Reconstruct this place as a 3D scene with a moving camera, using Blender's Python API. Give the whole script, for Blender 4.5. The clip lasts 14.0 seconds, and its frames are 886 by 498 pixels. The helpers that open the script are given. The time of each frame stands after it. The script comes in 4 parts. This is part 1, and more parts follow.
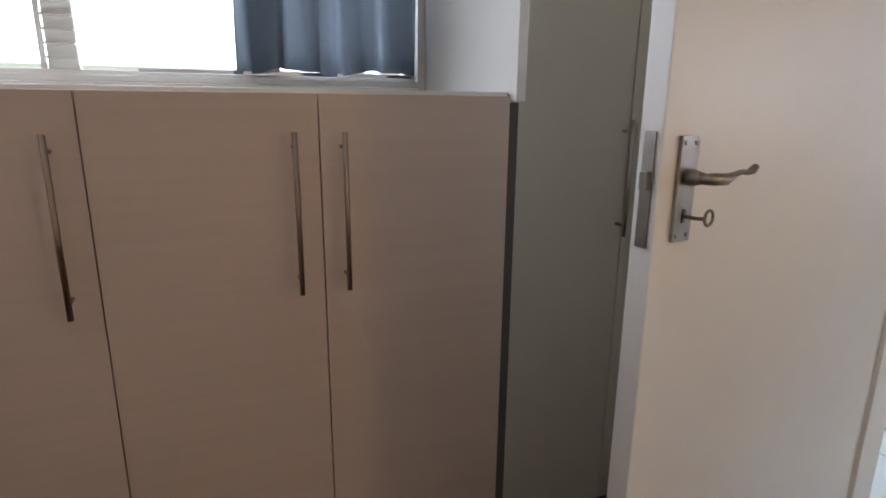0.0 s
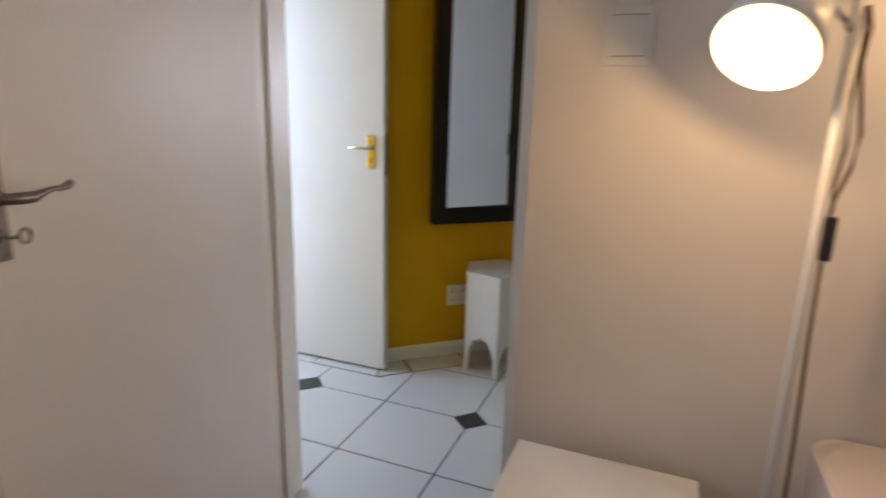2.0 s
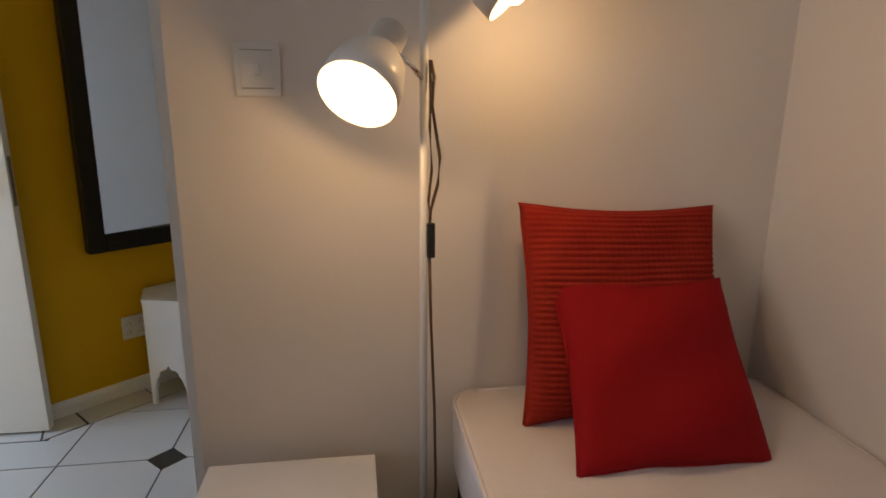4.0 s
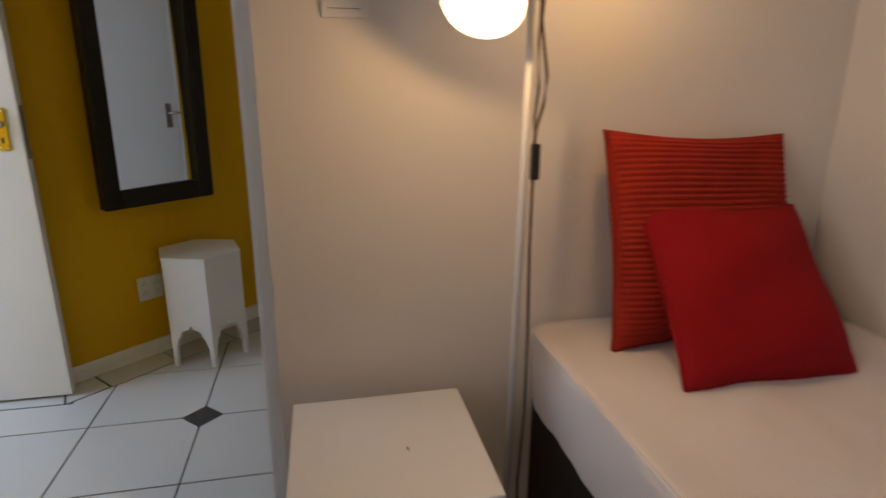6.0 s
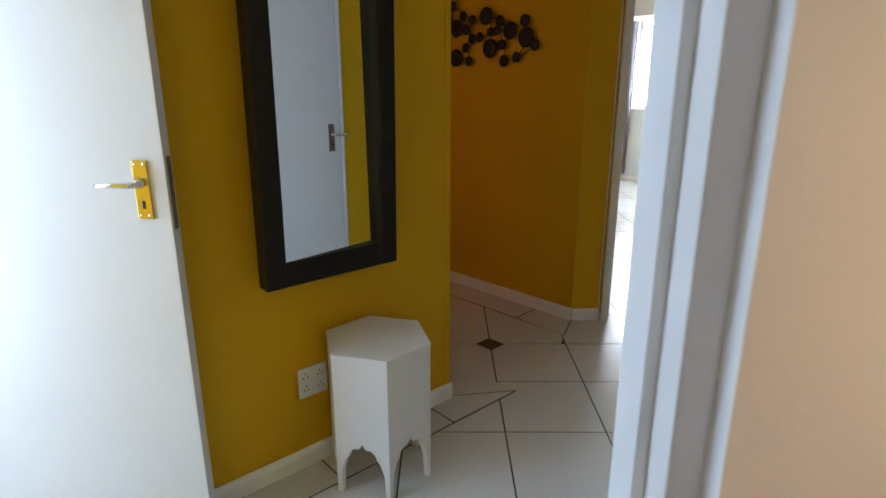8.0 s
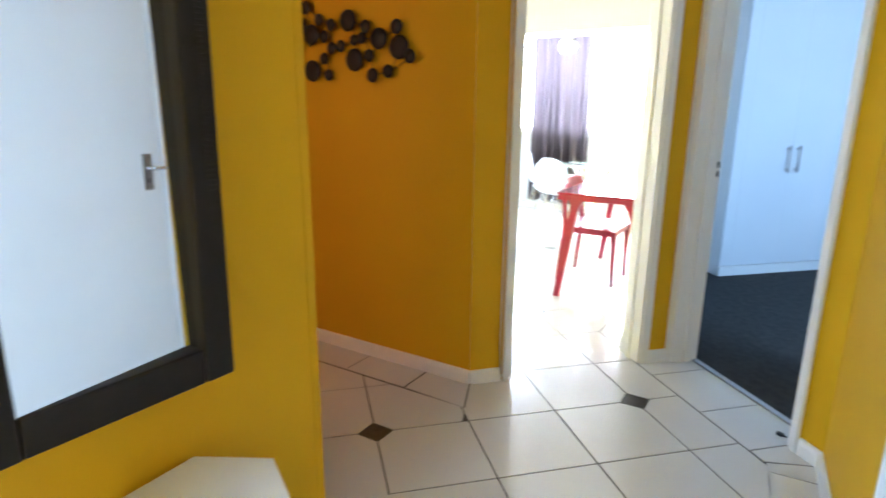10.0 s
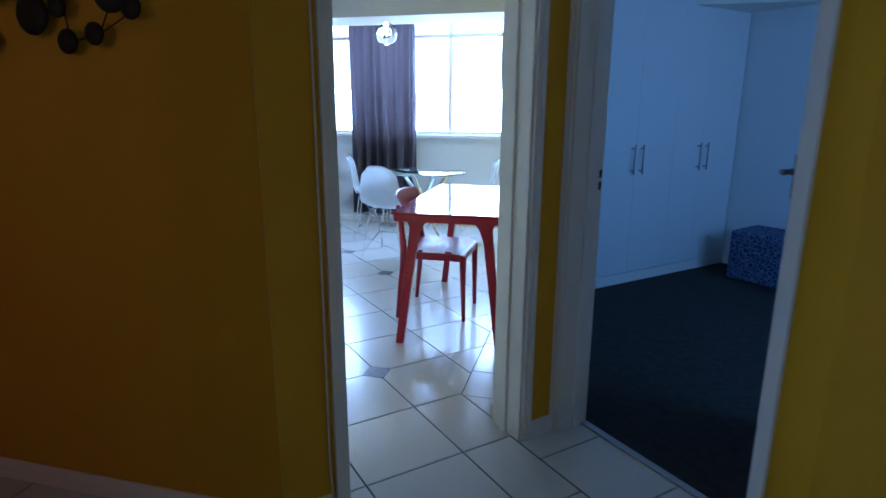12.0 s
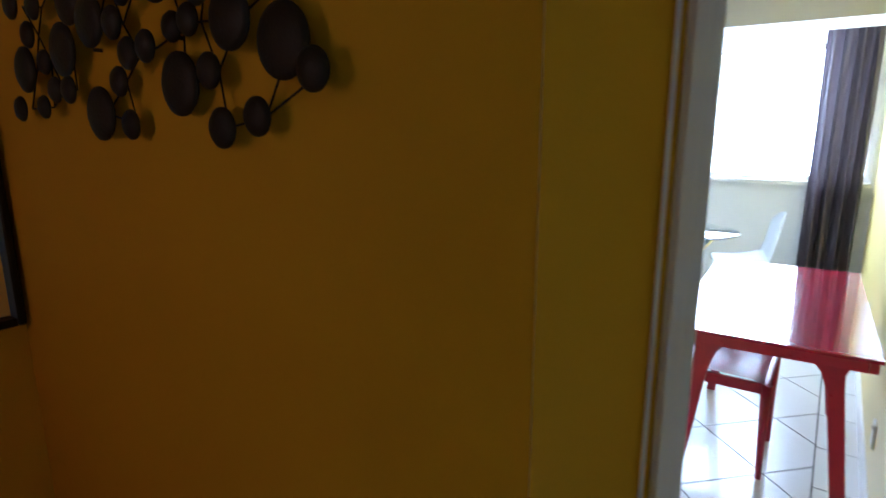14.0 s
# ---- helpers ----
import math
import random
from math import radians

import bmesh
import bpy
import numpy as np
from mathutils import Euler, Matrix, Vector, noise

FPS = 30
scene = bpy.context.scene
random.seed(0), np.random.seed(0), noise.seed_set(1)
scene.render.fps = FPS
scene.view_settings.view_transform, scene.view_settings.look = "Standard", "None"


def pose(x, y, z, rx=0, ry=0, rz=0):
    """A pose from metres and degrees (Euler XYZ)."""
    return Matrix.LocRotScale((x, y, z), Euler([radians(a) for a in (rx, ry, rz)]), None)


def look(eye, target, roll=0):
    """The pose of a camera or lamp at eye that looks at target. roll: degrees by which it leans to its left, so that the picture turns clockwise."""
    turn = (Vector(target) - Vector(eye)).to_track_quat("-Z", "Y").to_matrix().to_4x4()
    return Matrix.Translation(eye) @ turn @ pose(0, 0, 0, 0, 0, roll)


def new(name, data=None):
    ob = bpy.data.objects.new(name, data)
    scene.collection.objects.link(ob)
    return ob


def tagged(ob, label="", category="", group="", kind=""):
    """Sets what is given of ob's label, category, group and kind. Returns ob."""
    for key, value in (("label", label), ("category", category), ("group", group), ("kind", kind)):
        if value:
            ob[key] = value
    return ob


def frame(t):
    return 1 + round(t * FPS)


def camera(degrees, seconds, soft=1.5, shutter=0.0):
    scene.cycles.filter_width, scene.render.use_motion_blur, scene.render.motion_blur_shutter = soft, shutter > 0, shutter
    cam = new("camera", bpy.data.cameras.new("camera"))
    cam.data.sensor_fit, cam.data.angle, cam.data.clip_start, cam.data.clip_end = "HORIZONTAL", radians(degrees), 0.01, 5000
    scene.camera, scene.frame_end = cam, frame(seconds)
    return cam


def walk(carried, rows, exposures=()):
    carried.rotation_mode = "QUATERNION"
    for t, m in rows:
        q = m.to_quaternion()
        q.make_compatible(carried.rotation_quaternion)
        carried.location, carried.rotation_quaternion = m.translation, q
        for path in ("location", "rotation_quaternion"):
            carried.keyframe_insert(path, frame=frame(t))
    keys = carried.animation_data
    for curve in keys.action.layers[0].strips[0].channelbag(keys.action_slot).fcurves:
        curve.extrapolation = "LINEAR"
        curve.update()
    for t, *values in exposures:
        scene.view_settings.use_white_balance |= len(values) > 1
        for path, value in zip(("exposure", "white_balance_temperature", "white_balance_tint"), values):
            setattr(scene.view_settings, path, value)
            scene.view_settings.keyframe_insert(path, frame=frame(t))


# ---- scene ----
cam = camera(75.4, 14.0, 1.5, 0.4)
# seconds, x, y, z, pitch, roll, yaw
PATH_ROWS = [
    (0.0, 0.176, -0.096, 1.220, -14.30, -0.55, -22.02),
    (0.5, 0.201, -0.168, 1.200, -14.54, -1.05, -24.81),
    (1.0, 0.225, -0.259, 1.194, -14.44, -1.32, -35.96),
    (1.5, 0.270, -0.320, 1.224, -14.30, -1.42, -50.30),
    (2.0, 0.289, -0.367, 1.260, -13.65, -1.46, -68.14),
    (2.5, 0.288, -0.403, 1.316, -13.53, -1.30, -80.06),
    (3.0, 0.271, -0.433, 1.355, -13.15, -1.11, -87.44),
    (3.5, 0.239, -0.460, 1.356, -12.67, -1.02, -93.44),
    (3.7, 0.229, -0.467, 1.347, -12.64, -0.93, -95.84),
    (5.8, 0.214, -0.243, 1.218, -15.47, -0.30, -103.62),
    (6.0, 0.262, -0.196, 1.221, -15.85, -0.25, -101.91),
    (6.5, 0.498, -0.121, 1.263, -16.52, -0.03, -96.71),
    (7.0, 0.755, -0.009, 1.292, -16.45, 0.14, -90.97),
    (7.2, 0.845, 0.070, 1.298, -16.23, 0.01, -89.69),
    (9.3, 1.623, 0.159, 1.356, -14.45, -0.36, -91.35),
    (9.5, 1.687, 0.146, 1.344, -14.42, -0.40, -93.18),
    (10.0, 1.823, 0.126, 1.323, -14.20, -0.51, -103.28),
    (10.5, 1.972, 0.091, 1.291, -13.85, -0.76, -115.52),
    (11.0, 2.185, -0.060, 1.269, -13.66, -0.68, -120.82),
    (11.5, 2.436, -0.177, 1.280, -13.93, -0.46, -121.62),
    (12.0, 2.716, -0.232, 1.278, -13.71, -0.28, -120.73),
    (12.5, 2.995, -0.299, 1.335, -14.02, -0.45, -118.59),
    (13.0, 3.265, -0.360, 1.372, -14.00, -0.30, -113.97),
    (13.5, 3.467, -0.393, 1.418, -13.30, -0.02, -105.42),
    (14.0, 3.659, -0.371, 1.456, -12.30, 0.20, -100.58),
]
EXPOSURES = [
    (0.0, 0.2, 6600, 18), (0.5, 0.35, 6500, 17), (1.0, 0.5, 6400, 16), (1.5, 0.3, 6600, 19), (2.0, -0.05, 6900, 22), (2.5, -0.05, 6800, 21), (3.5, -0.55, 7100, 22), (6.0, -0.42, 7200, 23), (6.5, -0.5, 6900, 24), (7.0, -0.4, 6450, 21), (9.5, 1.5, 6350, 13), (10.0, 1.65, 6050, 14),
    (10.5, 1.13, 5700, 13), (11.0, 0.1, 5050, 15), (12.0, -0.82, 4450, 14), (13.0, -1.38, 4550, 15), (13.5, -1.35, 4800, 14), (14.0, -0.2, 5250, 14),
]
walk(cam, [(t, pose(x, y, z, 90 + pitch, roll, yaw)) for t, x, y, z, pitch, roll, yaw in PATH_ROWS], EXPOSURES)

# ---- daylight ----
world = bpy.data.worlds.new("daylight")
scene.world = world
world.use_nodes = True
wn = world.node_tree.nodes
sky = wn.new("ShaderNodeTexSky")
sky.sky_type = "NISHITA"
sky.sun_disc = False
sky.sun_elevation = radians(52)
sky.sun_rotation = radians(110)
wn["Background"].inputs["Strength"].default_value = 0.14
world.node_tree.links.new(sky.outputs[0], wn["Background"].inputs["Color"])

sun = new("sun", bpy.data.lights.new("sun", "SUN"))
sun.data.energy, sun.data.angle, sun.data.color = 5.0, radians(0.5), (1.0, 0.95, 0.87)
sun.matrix_world = look((0, 0, 0), (-0.63, 0.12, -1.0))


def window_light(name, at, toward, width, height, watts, colour):
    """An area lamp in a window's opening, for sky light and the passage fill."""
    data = bpy.data.lights.new(name, "AREA")
    data.shape, data.size, data.size_y, data.energy, data.color = "RECTANGLE", width, height, watts, colour
    ob = new(name, data)
    ob.matrix_world = look(at, toward)
    return ob


DAY = (0.80, 0.90, 1.0)
window_light("bedroom_skylight", (-0.22, 1.82, 1.75), (-0.22, 0.0, 1.2), 2.0, 0.9, 30, (0.78, 0.89, 1.0))
window_light("dining_skylight", (8.44, -3.35, 1.58), (6.0, -0.91, 1.2), 2.45, 1.1, 260, (0.74, 0.87, 1.0))
window_light("entrance_skylight", (2.19, 1.92, 1.15), (2.19, 0.0, 0.9), 0.76, 1.7, 27, (0.44, 0.69, 1.0))
# Orange fill added for the art wall; no such source is seen there.
window_light("passage_warm_fill", (3.52, 1.46, 1.5), (4.70, 0.28, 1.0), 0.5, 0.9, 2.6, (1.0, 0.46, 0.18))
window_light("second_bedroom_skylight", (2.40, -3.35, 1.45), (5.5, -3.4, 1.0), 1.5, 1.0, 26, (0.35, 0.63, 1.0))

# ---- materials ----


def material(name, colour, rough=0.5, metal=0.0, second=None, scale=6.0, amount=0.5, bump=0.0, bump_scale=60.0, spec=None, coat=0.0, stretch=None):
    """A surface with two scales of variation: broad mottling between two colours, and fine relief."""
    m = bpy.data.materials.new(name)
    m.use_nodes = True
    n, l = m.node_tree.nodes, m.node_tree.links
    b = n["Principled BSDF"]
    b.inputs["Roughness"].default_value, b.inputs["Metallic"].default_value = rough, metal
    if spec is not None:
        b.inputs["Specular IOR Level"].default_value = spec
    b.inputs["Coat Weight"].default_value = coat
    second = second or tuple(c * 0.86 for c in colour)
    tc = n.new("ShaderNodeTexCoord")
    vec = tc.outputs["Object"]
    if stretch:
        mp = n.new("ShaderNodeMapping")
        mp.inputs["Scale"].default_value = stretch
        l.new(vec, mp.inputs["Vector"])
        vec = mp.outputs[0]
    big = n.new("ShaderNodeTexNoise")
    big.inputs["Scale"].default_value, big.inputs["Detail"].default_value = scale, 6
    l.new(vec, big.inputs["Vector"])
    ramp = n.new("ShaderNodeMapRange")
    ramp.inputs[1].default_value, ramp.inputs[2].default_value = 0.35, 0.7
    ramp.inputs[3].default_value, ramp.inputs[4].default_value = 0.0, amount
    l.new(big.outputs["Fac"], ramp.inputs[0])
    mix = n.new("ShaderNodeMix")
    mix.data_type = "RGBA"
    mix.inputs["A"].default_value, mix.inputs["B"].default_value = (*colour, 1), (*second, 1)
    l.new(ramp.outputs[0], mix.inputs["Factor"])
    l.new(mix.outputs["Result"], b.inputs["Base Color"])
    fine = n.new("ShaderNodeTexNoise")
    fine.inputs["Scale"].default_value, fine.inputs["Detail"].default_value = bump_scale, 5
    l.new(vec, fine.inputs["Vector"])
    rr = n.new("ShaderNodeMapRange")
    rr.inputs[3].default_value, rr.inputs[4].default_value = max(0.0, rough - 0.08), min(1.0, rough + 0.08)
    l.new(fine.outputs["Fac"], rr.inputs[0])
    l.new(rr.outputs[0], b.inputs["Roughness"])
    if bump:
        bp = n.new("ShaderNodeBump")
        bp.inputs["Strength"].default_value, bp.inputs["Distance"].default_value = bump, 0.004
        l.new(fine.outputs["Fac"], bp.inputs["Height"])
        l.new(bp.outputs[0], b.inputs["Normal"])
    return m


def glow(name, colour, strength):
    m = bpy.data.materials.new(name)
    m.use_nodes = True
    b = m.node_tree.nodes["Principled BSDF"]
    b.inputs["Base Color"].default_value = (*colour, 1)
    b.inputs["Emission Color"].default_value, b.inputs["Emission Strength"].default_value = (*colour, 1), strength
    return m


def glass(name, colour=(0.95, 0.98, 0.98), rough=0.0):
    m = bpy.data.materials.new(name)
    m.use_nodes = True
    b = m.node_tree.nodes["Principled BSDF"]
    b.inputs["Base Color"].default_value, b.inputs["Roughness"].default_value = (*colour, 1), rough
    b.inputs["Transmission Weight"].default_value, b.inputs["IOR"].default_value = 1.0, 1.45
    return m


YELLOW = material("yellow wall paint", (0.67, 0.372, 0.004), 0.6, second=(0.61, 0.33, 0.003), scale=2.5, bump=0.10, bump_scale=140, spec=0.22)
WHITE_WALL = material("off-white wall paint", (0.74, 0.68, 0.62), 0.55, second=(0.71, 0.65, 0.58), scale=2.5, bump=0.10, bump_scale=140)
COOL_WALL = material("white wall paint", (0.74, 0.75, 0.75), 0.55, second=(0.70, 0.71, 0.72), scale=2.5, bump=0.10, bump_scale=140)
PALE_YELLOW = material("pale yellow wall paint", (0.80, 0.64, 0.22), 0.4, second=(0.77, 0.61, 0.20), scale=2.5, bump=0.08, bump_scale=140)
CEILING = material("matt white ceiling paint", (0.78, 0.76, 0.70), 0.8, scale=2.0, amount=0.3, bump=0.08, bump_scale=120)
TRIM = material("white gloss enamel", (0.84, 0.82, 0.78), 0.32, second=(0.78, 0.75, 0.70), scale=9, amount=0.4, bump=0.05, bump_scale=30)
DOOR_WHITE = material("white door enamel", (0.76, 0.74, 0.70), 0.38, second=(0.72, 0.69, 0.65), scale=3, bump=0.06, bump_scale=50)
MELAMINE = material("cream melamine", (0.66, 0.53, 0.45), 0.42, second=(0.58, 0.455, 0.375), scale=4, amount=0.32, bump=0.05, bump_scale=40, stretch=(0.5, 1, 14))
WARDROBE = material("white melamine", (0.66, 0.62, 0.52), 0.38, second=(0.61, 0.565, 0.47), scale=4, bump=0.05, bump_scale=90)
# plinth colour, also used for the shade in the cupboard gap
DARK_GAP_PLINTH = material("dark brown for plinth and shaded gap", (0.10, 0.08, 0.065), 0.6)
STEEL = material("brushed steel", (0.42, 0.39, 0.37), 0.32, 1.0, scale=40, bump=0.05, bump_scale=300)
BRONZED = material("brown nickel", (0.40, 0.31, 0.26), 0.34, 1.0, scale=40, bump=0.05, bump_scale=300)
AGED = material("aged satin nickel", (0.30, 0.28, 0.26), 0.42, 1.0, second=(0.20, 0.18, 0.16), scale=60, bump=0.06, bump_scale=200)
BRASS = material("polished brass", (0.72, 0.55, 0.14), 0.24, 1.0, second=(0.60, 0.44, 0.10), scale=30)
CHROME = material("chrome", (0.75, 0.76, 0.78), 0.12, 1.0, amount=0.2)
TILE = material("glazed ceramic tile", (0.65, 0.64, 0.615), 0.24, second=(0.615, 0.60, 0.57), scale=2.2, amount=0.5, coat=0.15)
INSERT = material("dark slate insert", (0.018, 0.017, 0.018), 0.30, second=(0.05, 0.045, 0.04), scale=30, amount=0.8, bump=0.1, bump_scale=120)
GROUT = material("grey grout", (0.075, 0.066, 0.06), 0.9, second=(0.045, 0.04, 0.035), scale=12, bump=0.3, bump_scale=200)
CARPET = material("charcoal loop carpet", (0.058, 0.054, 0.052), 0.95, second=(0.038, 0.036, 0.035), scale=25, amount=0.9, bump=0.9, bump_scale=420, spec=0.1)
LAMINATE = material("brown floor", (0.20, 0.13, 0.09), 0.4, second=(0.14, 0.09, 0.06), scale=8, stretch=(1, 8, 1), bump=0.1)
ESPRESSO = material("espresso leather frame", (0.010, 0.007, 0.006), 0.42, second=(0.018, 0.013, 0.011), scale=30, bump=0.12, bump_scale=260, spec=0.22)
PLASTIC = material("white plastic", (0.74, 0.72, 0.68), 0.35, amount=0.3)
DARK = material("black plastic", (0.015, 0.014, 0.014), 0.4)
BLACK_METAL = material("blackened metal", (0.022, 0.020, 0.020), 0.55, 0.5, second=(0.035, 0.03, 0.028), scale=40, bump=0.25, bump_scale=150)
STOOL_WHITE = material("white painted board", (0.76, 0.75, 0.74), 0.42, second=(0.72, 0.71, 0.69), scale=6, bump=0.05)
SHEET = material("white cotton sheet", (0.74, 0.69, 0.67), 0.85, second=(0.70, 0.64, 0.62), scale=5, bump=0.35, bump_scale=260, spec=0.2)
BED_BASE = material("dark brown base fabric", (0.02, 0.015, 0.013), 0.85, bump=0.3, bump_scale=300)
RED_CORD = material("red corduroy", (0.36, 0.028, 0.014), 0.9, second=(0.25, 0.015, 0.01), scale=14, amount=0.6, bump=0.5, bump_scale=320, spec=0.15)
RED_PLAIN = material("deep red cotton", (0.32, 0.008, 0.010), 0.85, second=(0.25, 0.006, 0.008), scale=9, bump=0.4, bump_scale=380, spec=0.15)
RED_GLOSS = material("glossy red lacquer", (0.33, 0.008, 0.036), 0.09, second=(0.29, 0.007, 0.030), scale=4, amount=0.4, coat=0.5)
RED_PLASTIC = material("satin red plastic", (0.34, 0.010, 0.038), 0.3, second=(0.29, 0.008, 0.030), scale=4, amount=0.4)
SHELL = material("white moulded plastic", (0.72, 0.74, 0.76), 0.35, amount=0.3)
CURTAIN_GREY = material("taupe curtain cloth", (0.13, 0.105, 0.12), 0.45, second=(0.09, 0.074, 0.085), scale=20, stretch=(1, 1, 0.1), bump=0.3, bump_scale=300)
CURTAIN_BLUE = material("slate blue curtain cloth", (0.17, 0.205, 0.24), 0.42, second=(0.13, 0.16, 0.19), scale=20, stretch=(1, 1, 0.1), bump=0.3, bump_scale=300)
for cloth in (CURTAIN_BLUE, CURTAIN_GREY):
    # thin cloth lets some daylight through
    n, l = cloth.node_tree.nodes, cloth.node_tree.links
    through_cloth, blend = n.new("ShaderNodeBsdfTranslucent"), n.new("ShaderNodeMixShader")
    through_cloth.inputs["Color"].default_value = (0.46, 0.52, 0.60, 1) if cloth == CURTAIN_BLUE else (0.20, 0.17, 0.20, 1)
    blend.inputs[0].default_value = 0.24 if cloth == CURTAIN_BLUE else 0.045
    l.new(n["Principled BSDF"].outputs[0], blend.inputs[1])
    l.new(through_cloth.outputs[0], blend.inputs[2])
    l.new(blend.outputs[0], n["Material Output"].inputs["Surface"])
LAMP_WHITE = material("white lamp enamel", (0.70, 0.68, 0.65), 0.35, amount=0.2)
CORD = material("brown flex", (0.10, 0.055, 0.028), 0.6)
SILVER_WEAVE = material("woven silver metal", (0.52, 0.53, 0.56), 0.38, 0.8, second=(0.26, 0.27, 0.29), scale=60, amount=1.0, bump=0.8, bump_scale=160)
GLASS_TOP = glass("green-edged table glass", (0.80, 0.93, 0.92))
WINDOW_GLASS = glass("window glass")
BULB_GLASS = glass("clear bulb glass")
MIRROR = bpy.data.materials.new("silvered mirror")
MIRROR.use_nodes = True
MIRROR.node_tree.nodes["Principled BSDF"].inputs["Base Color"].default_value = (0.82, 0.85, 0.85, 1)
MIRROR.node_tree.nodes["Principled BSDF"].inputs["Metallic"].default_value = 1.0
MIRROR.node_tree.nodes["Principled BSDF"].inputs["Roughness"].default_value = 0.015
LAMP_GLOW = glow("lit warm bulb", (1.0, 0.72, 0.36), 22)
FILAMENT = glow("lit filament", (1.0, 0.72, 0.40), 14)
PAVING = material("pale outdoor paving", (0.42, 0.41, 0.38), 0.9, scale=0.8, bump=0.3, bump_scale=20)


def pouf_cloth():
    """Dark blue cloth with a pale floral print."""
    m = material("blue and white print", (0.028, 0.045, 0.13), 0.85, bump=0.3, bump_scale=300, spec=0.2)
    n, l = m.node_tree.nodes, m.node_tree.links
    tc = n.new("ShaderNodeTexCoord")
    v = n.new("ShaderNodeTexVoronoi")
    v.feature = "DISTANCE_TO_EDGE"
    v.inputs["Scale"].default_value = 30
    w = n.new("ShaderNodeTexNoise")
    w.inputs["Scale"].default_value, w.inputs["Detail"].default_value = 75, 4
    l.new(tc.outputs["Object"], v.inputs["Vector"])
    l.new(tc.outputs["Object"], w.inputs["Vector"])
    a = n.new("ShaderNodeMath")
    a.operation = "LESS_THAN"
    a.inputs[1].default_value = 0.07
    l.new(v.outputs["Distance"], a.inputs[0])
    c = n.new("ShaderNodeMath")
    c.operation = "GREATER_THAN"
    c.inputs[1].default_value = 0.56
    l.new(w.outputs["Fac"], c.inputs[0])
    s = n.new("ShaderNodeMath")
    s.operation = "MAXIMUM"
    l.new(a.outputs[0], s.inputs[0])
    l.new(c.outputs[0], s.inputs[1])
    mix = n.new("ShaderNodeMix")
    mix.data_type = "RGBA"
    mix.inputs["A"].default_value, mix.inputs["B"].default_value = (0.025, 0.042, 0.13, 1), (0.17, 0.20, 0.28, 1)
    l.new(s.outputs[0], mix.inputs["Factor"])
    l.new(mix.outputs["Result"], n["Principled BSDF"].inputs["Base Color"])
    return m


PRINT = pouf_cloth()

# ---- mesh helpers ----


def finish(bm, bevel=0.0, segments=2, smooth=False):
    if bevel:
        bmesh.ops.bevel(bm, geom=bm.edges[:], offset=bevel, segments=segments, affect="EDGES", profile=0.7)
    bmesh.ops.recalc_face_normals(bm, faces=bm.faces[:])
    if smooth:
        for f in bm.faces:
            f.smooth = True
    return bm


def box(x0, x1, y0, y1, z0, z1, bevel=0.0, m=None, segments=2):
    bm = bmesh.new()
    bmesh.ops.create_cube(bm, size=1, matrix=Matrix.Translation(((x0 + x1) / 2, (y0 + y1) / 2, (z0 + z1) / 2)) @ Matrix.Diagonal((abs(x1 - x0), abs(y1 - y0), abs(z1 - z0), 1)))
    finish(bm, bevel, segments)
    if m:
        bm.transform(m)
    return bm


def prism(points, z0, z1, bevel=0.0):
    """An upright prism on a plan outline."""
    bm = bmesh.new()
    low = [bm.verts.new((x, y, z0)) for x, y in points]
    high = [bm.verts.new((x, y, z1)) for x, y in points]
    bm.faces.new(low)
    bm.faces.new(high)
    for i in range(len(points)):
        j = (i + 1) % len(points)
        bm.faces.new((low[i], low[j], high[j], high[i]))
    return finish(bm, bevel)


def tube(path, radius, sides=10, closed_ends=True, radii=None):
    """A round rod along a path of points."""
    bm = bmesh.new()
    pts = [Vector(p) for p in path]
    rings = []
    for i, p in enumerate(pts):
        d = (pts[min(i + 1, len(pts) - 1)] - pts[max(i - 1, 0)]).normalized()
        q = d.to_track_quat("Z", "Y")
        r = radii[i] if radii else radius
        rings.append([bm.verts.new(p + q @ Vector((r * math.cos(2 * math.pi * k / sides), r * math.sin(2 * math.pi * k / sides), 0))) for k in range(sides)])
    for a, b in zip(rings, rings[1:]):
        for k in range(sides):
            bm.faces.new((a[k], a[(k + 1) % sides], b[(k + 1) % sides], b[k]))
    if closed_ends:
        bm.faces.new(rings[0])
        bm.faces.new(rings[-1])
    return finish(bm, smooth=True)


def lathe(profile, sides=32, m=None):
    """A turned shape: profile of (radius, height), spun about z."""
    bm = bmesh.new()
    rings = [[bm.verts.new((max(r, 1e-5) * math.cos(2 * math.pi * k / sides), max(r, 1e-5) * math.sin(2 * math.pi * k / sides), h)) for k in range(sides)] for r, h in profile]
    for a, b in zip(rings, rings[1:]):
        for k in range(sides):
            bm.faces.new((a[k], a[(k + 1) % sides], b[(k + 1) % sides], b[k]))
    bmesh.ops.remove_doubles(bm, verts=bm.verts[:], dist=1e-4)
    finish(bm, smooth=True)
    if m:
        bm.transform(m)
    return bm


def join(*parts):
    """Several bmeshes as one."""
    out = bmesh.new()
    for p in parts:
        me = bpy.data.meshes.new("join")
        p.to_mesh(me)
        out.from_mesh(me)
        bpy.data.meshes.remove(me)
        p.free()
    return out


def mesh_of(name, bm, mat):
    me = bpy.data.meshes.new(name)
    bm.to_mesh(me)
    bm.free()
    for m in mat if isinstance(mat, (list, tuple)) else [mat]:
        me.materials.append(m)
    return me


def solid(name, bm, mat, label="", category="", group="", kind="", at=None):
    ob = tagged(new(name, mesh_of(name, bm, mat)), label, category, group, kind)
    if at:
        ob.matrix_basis = at
    return ob


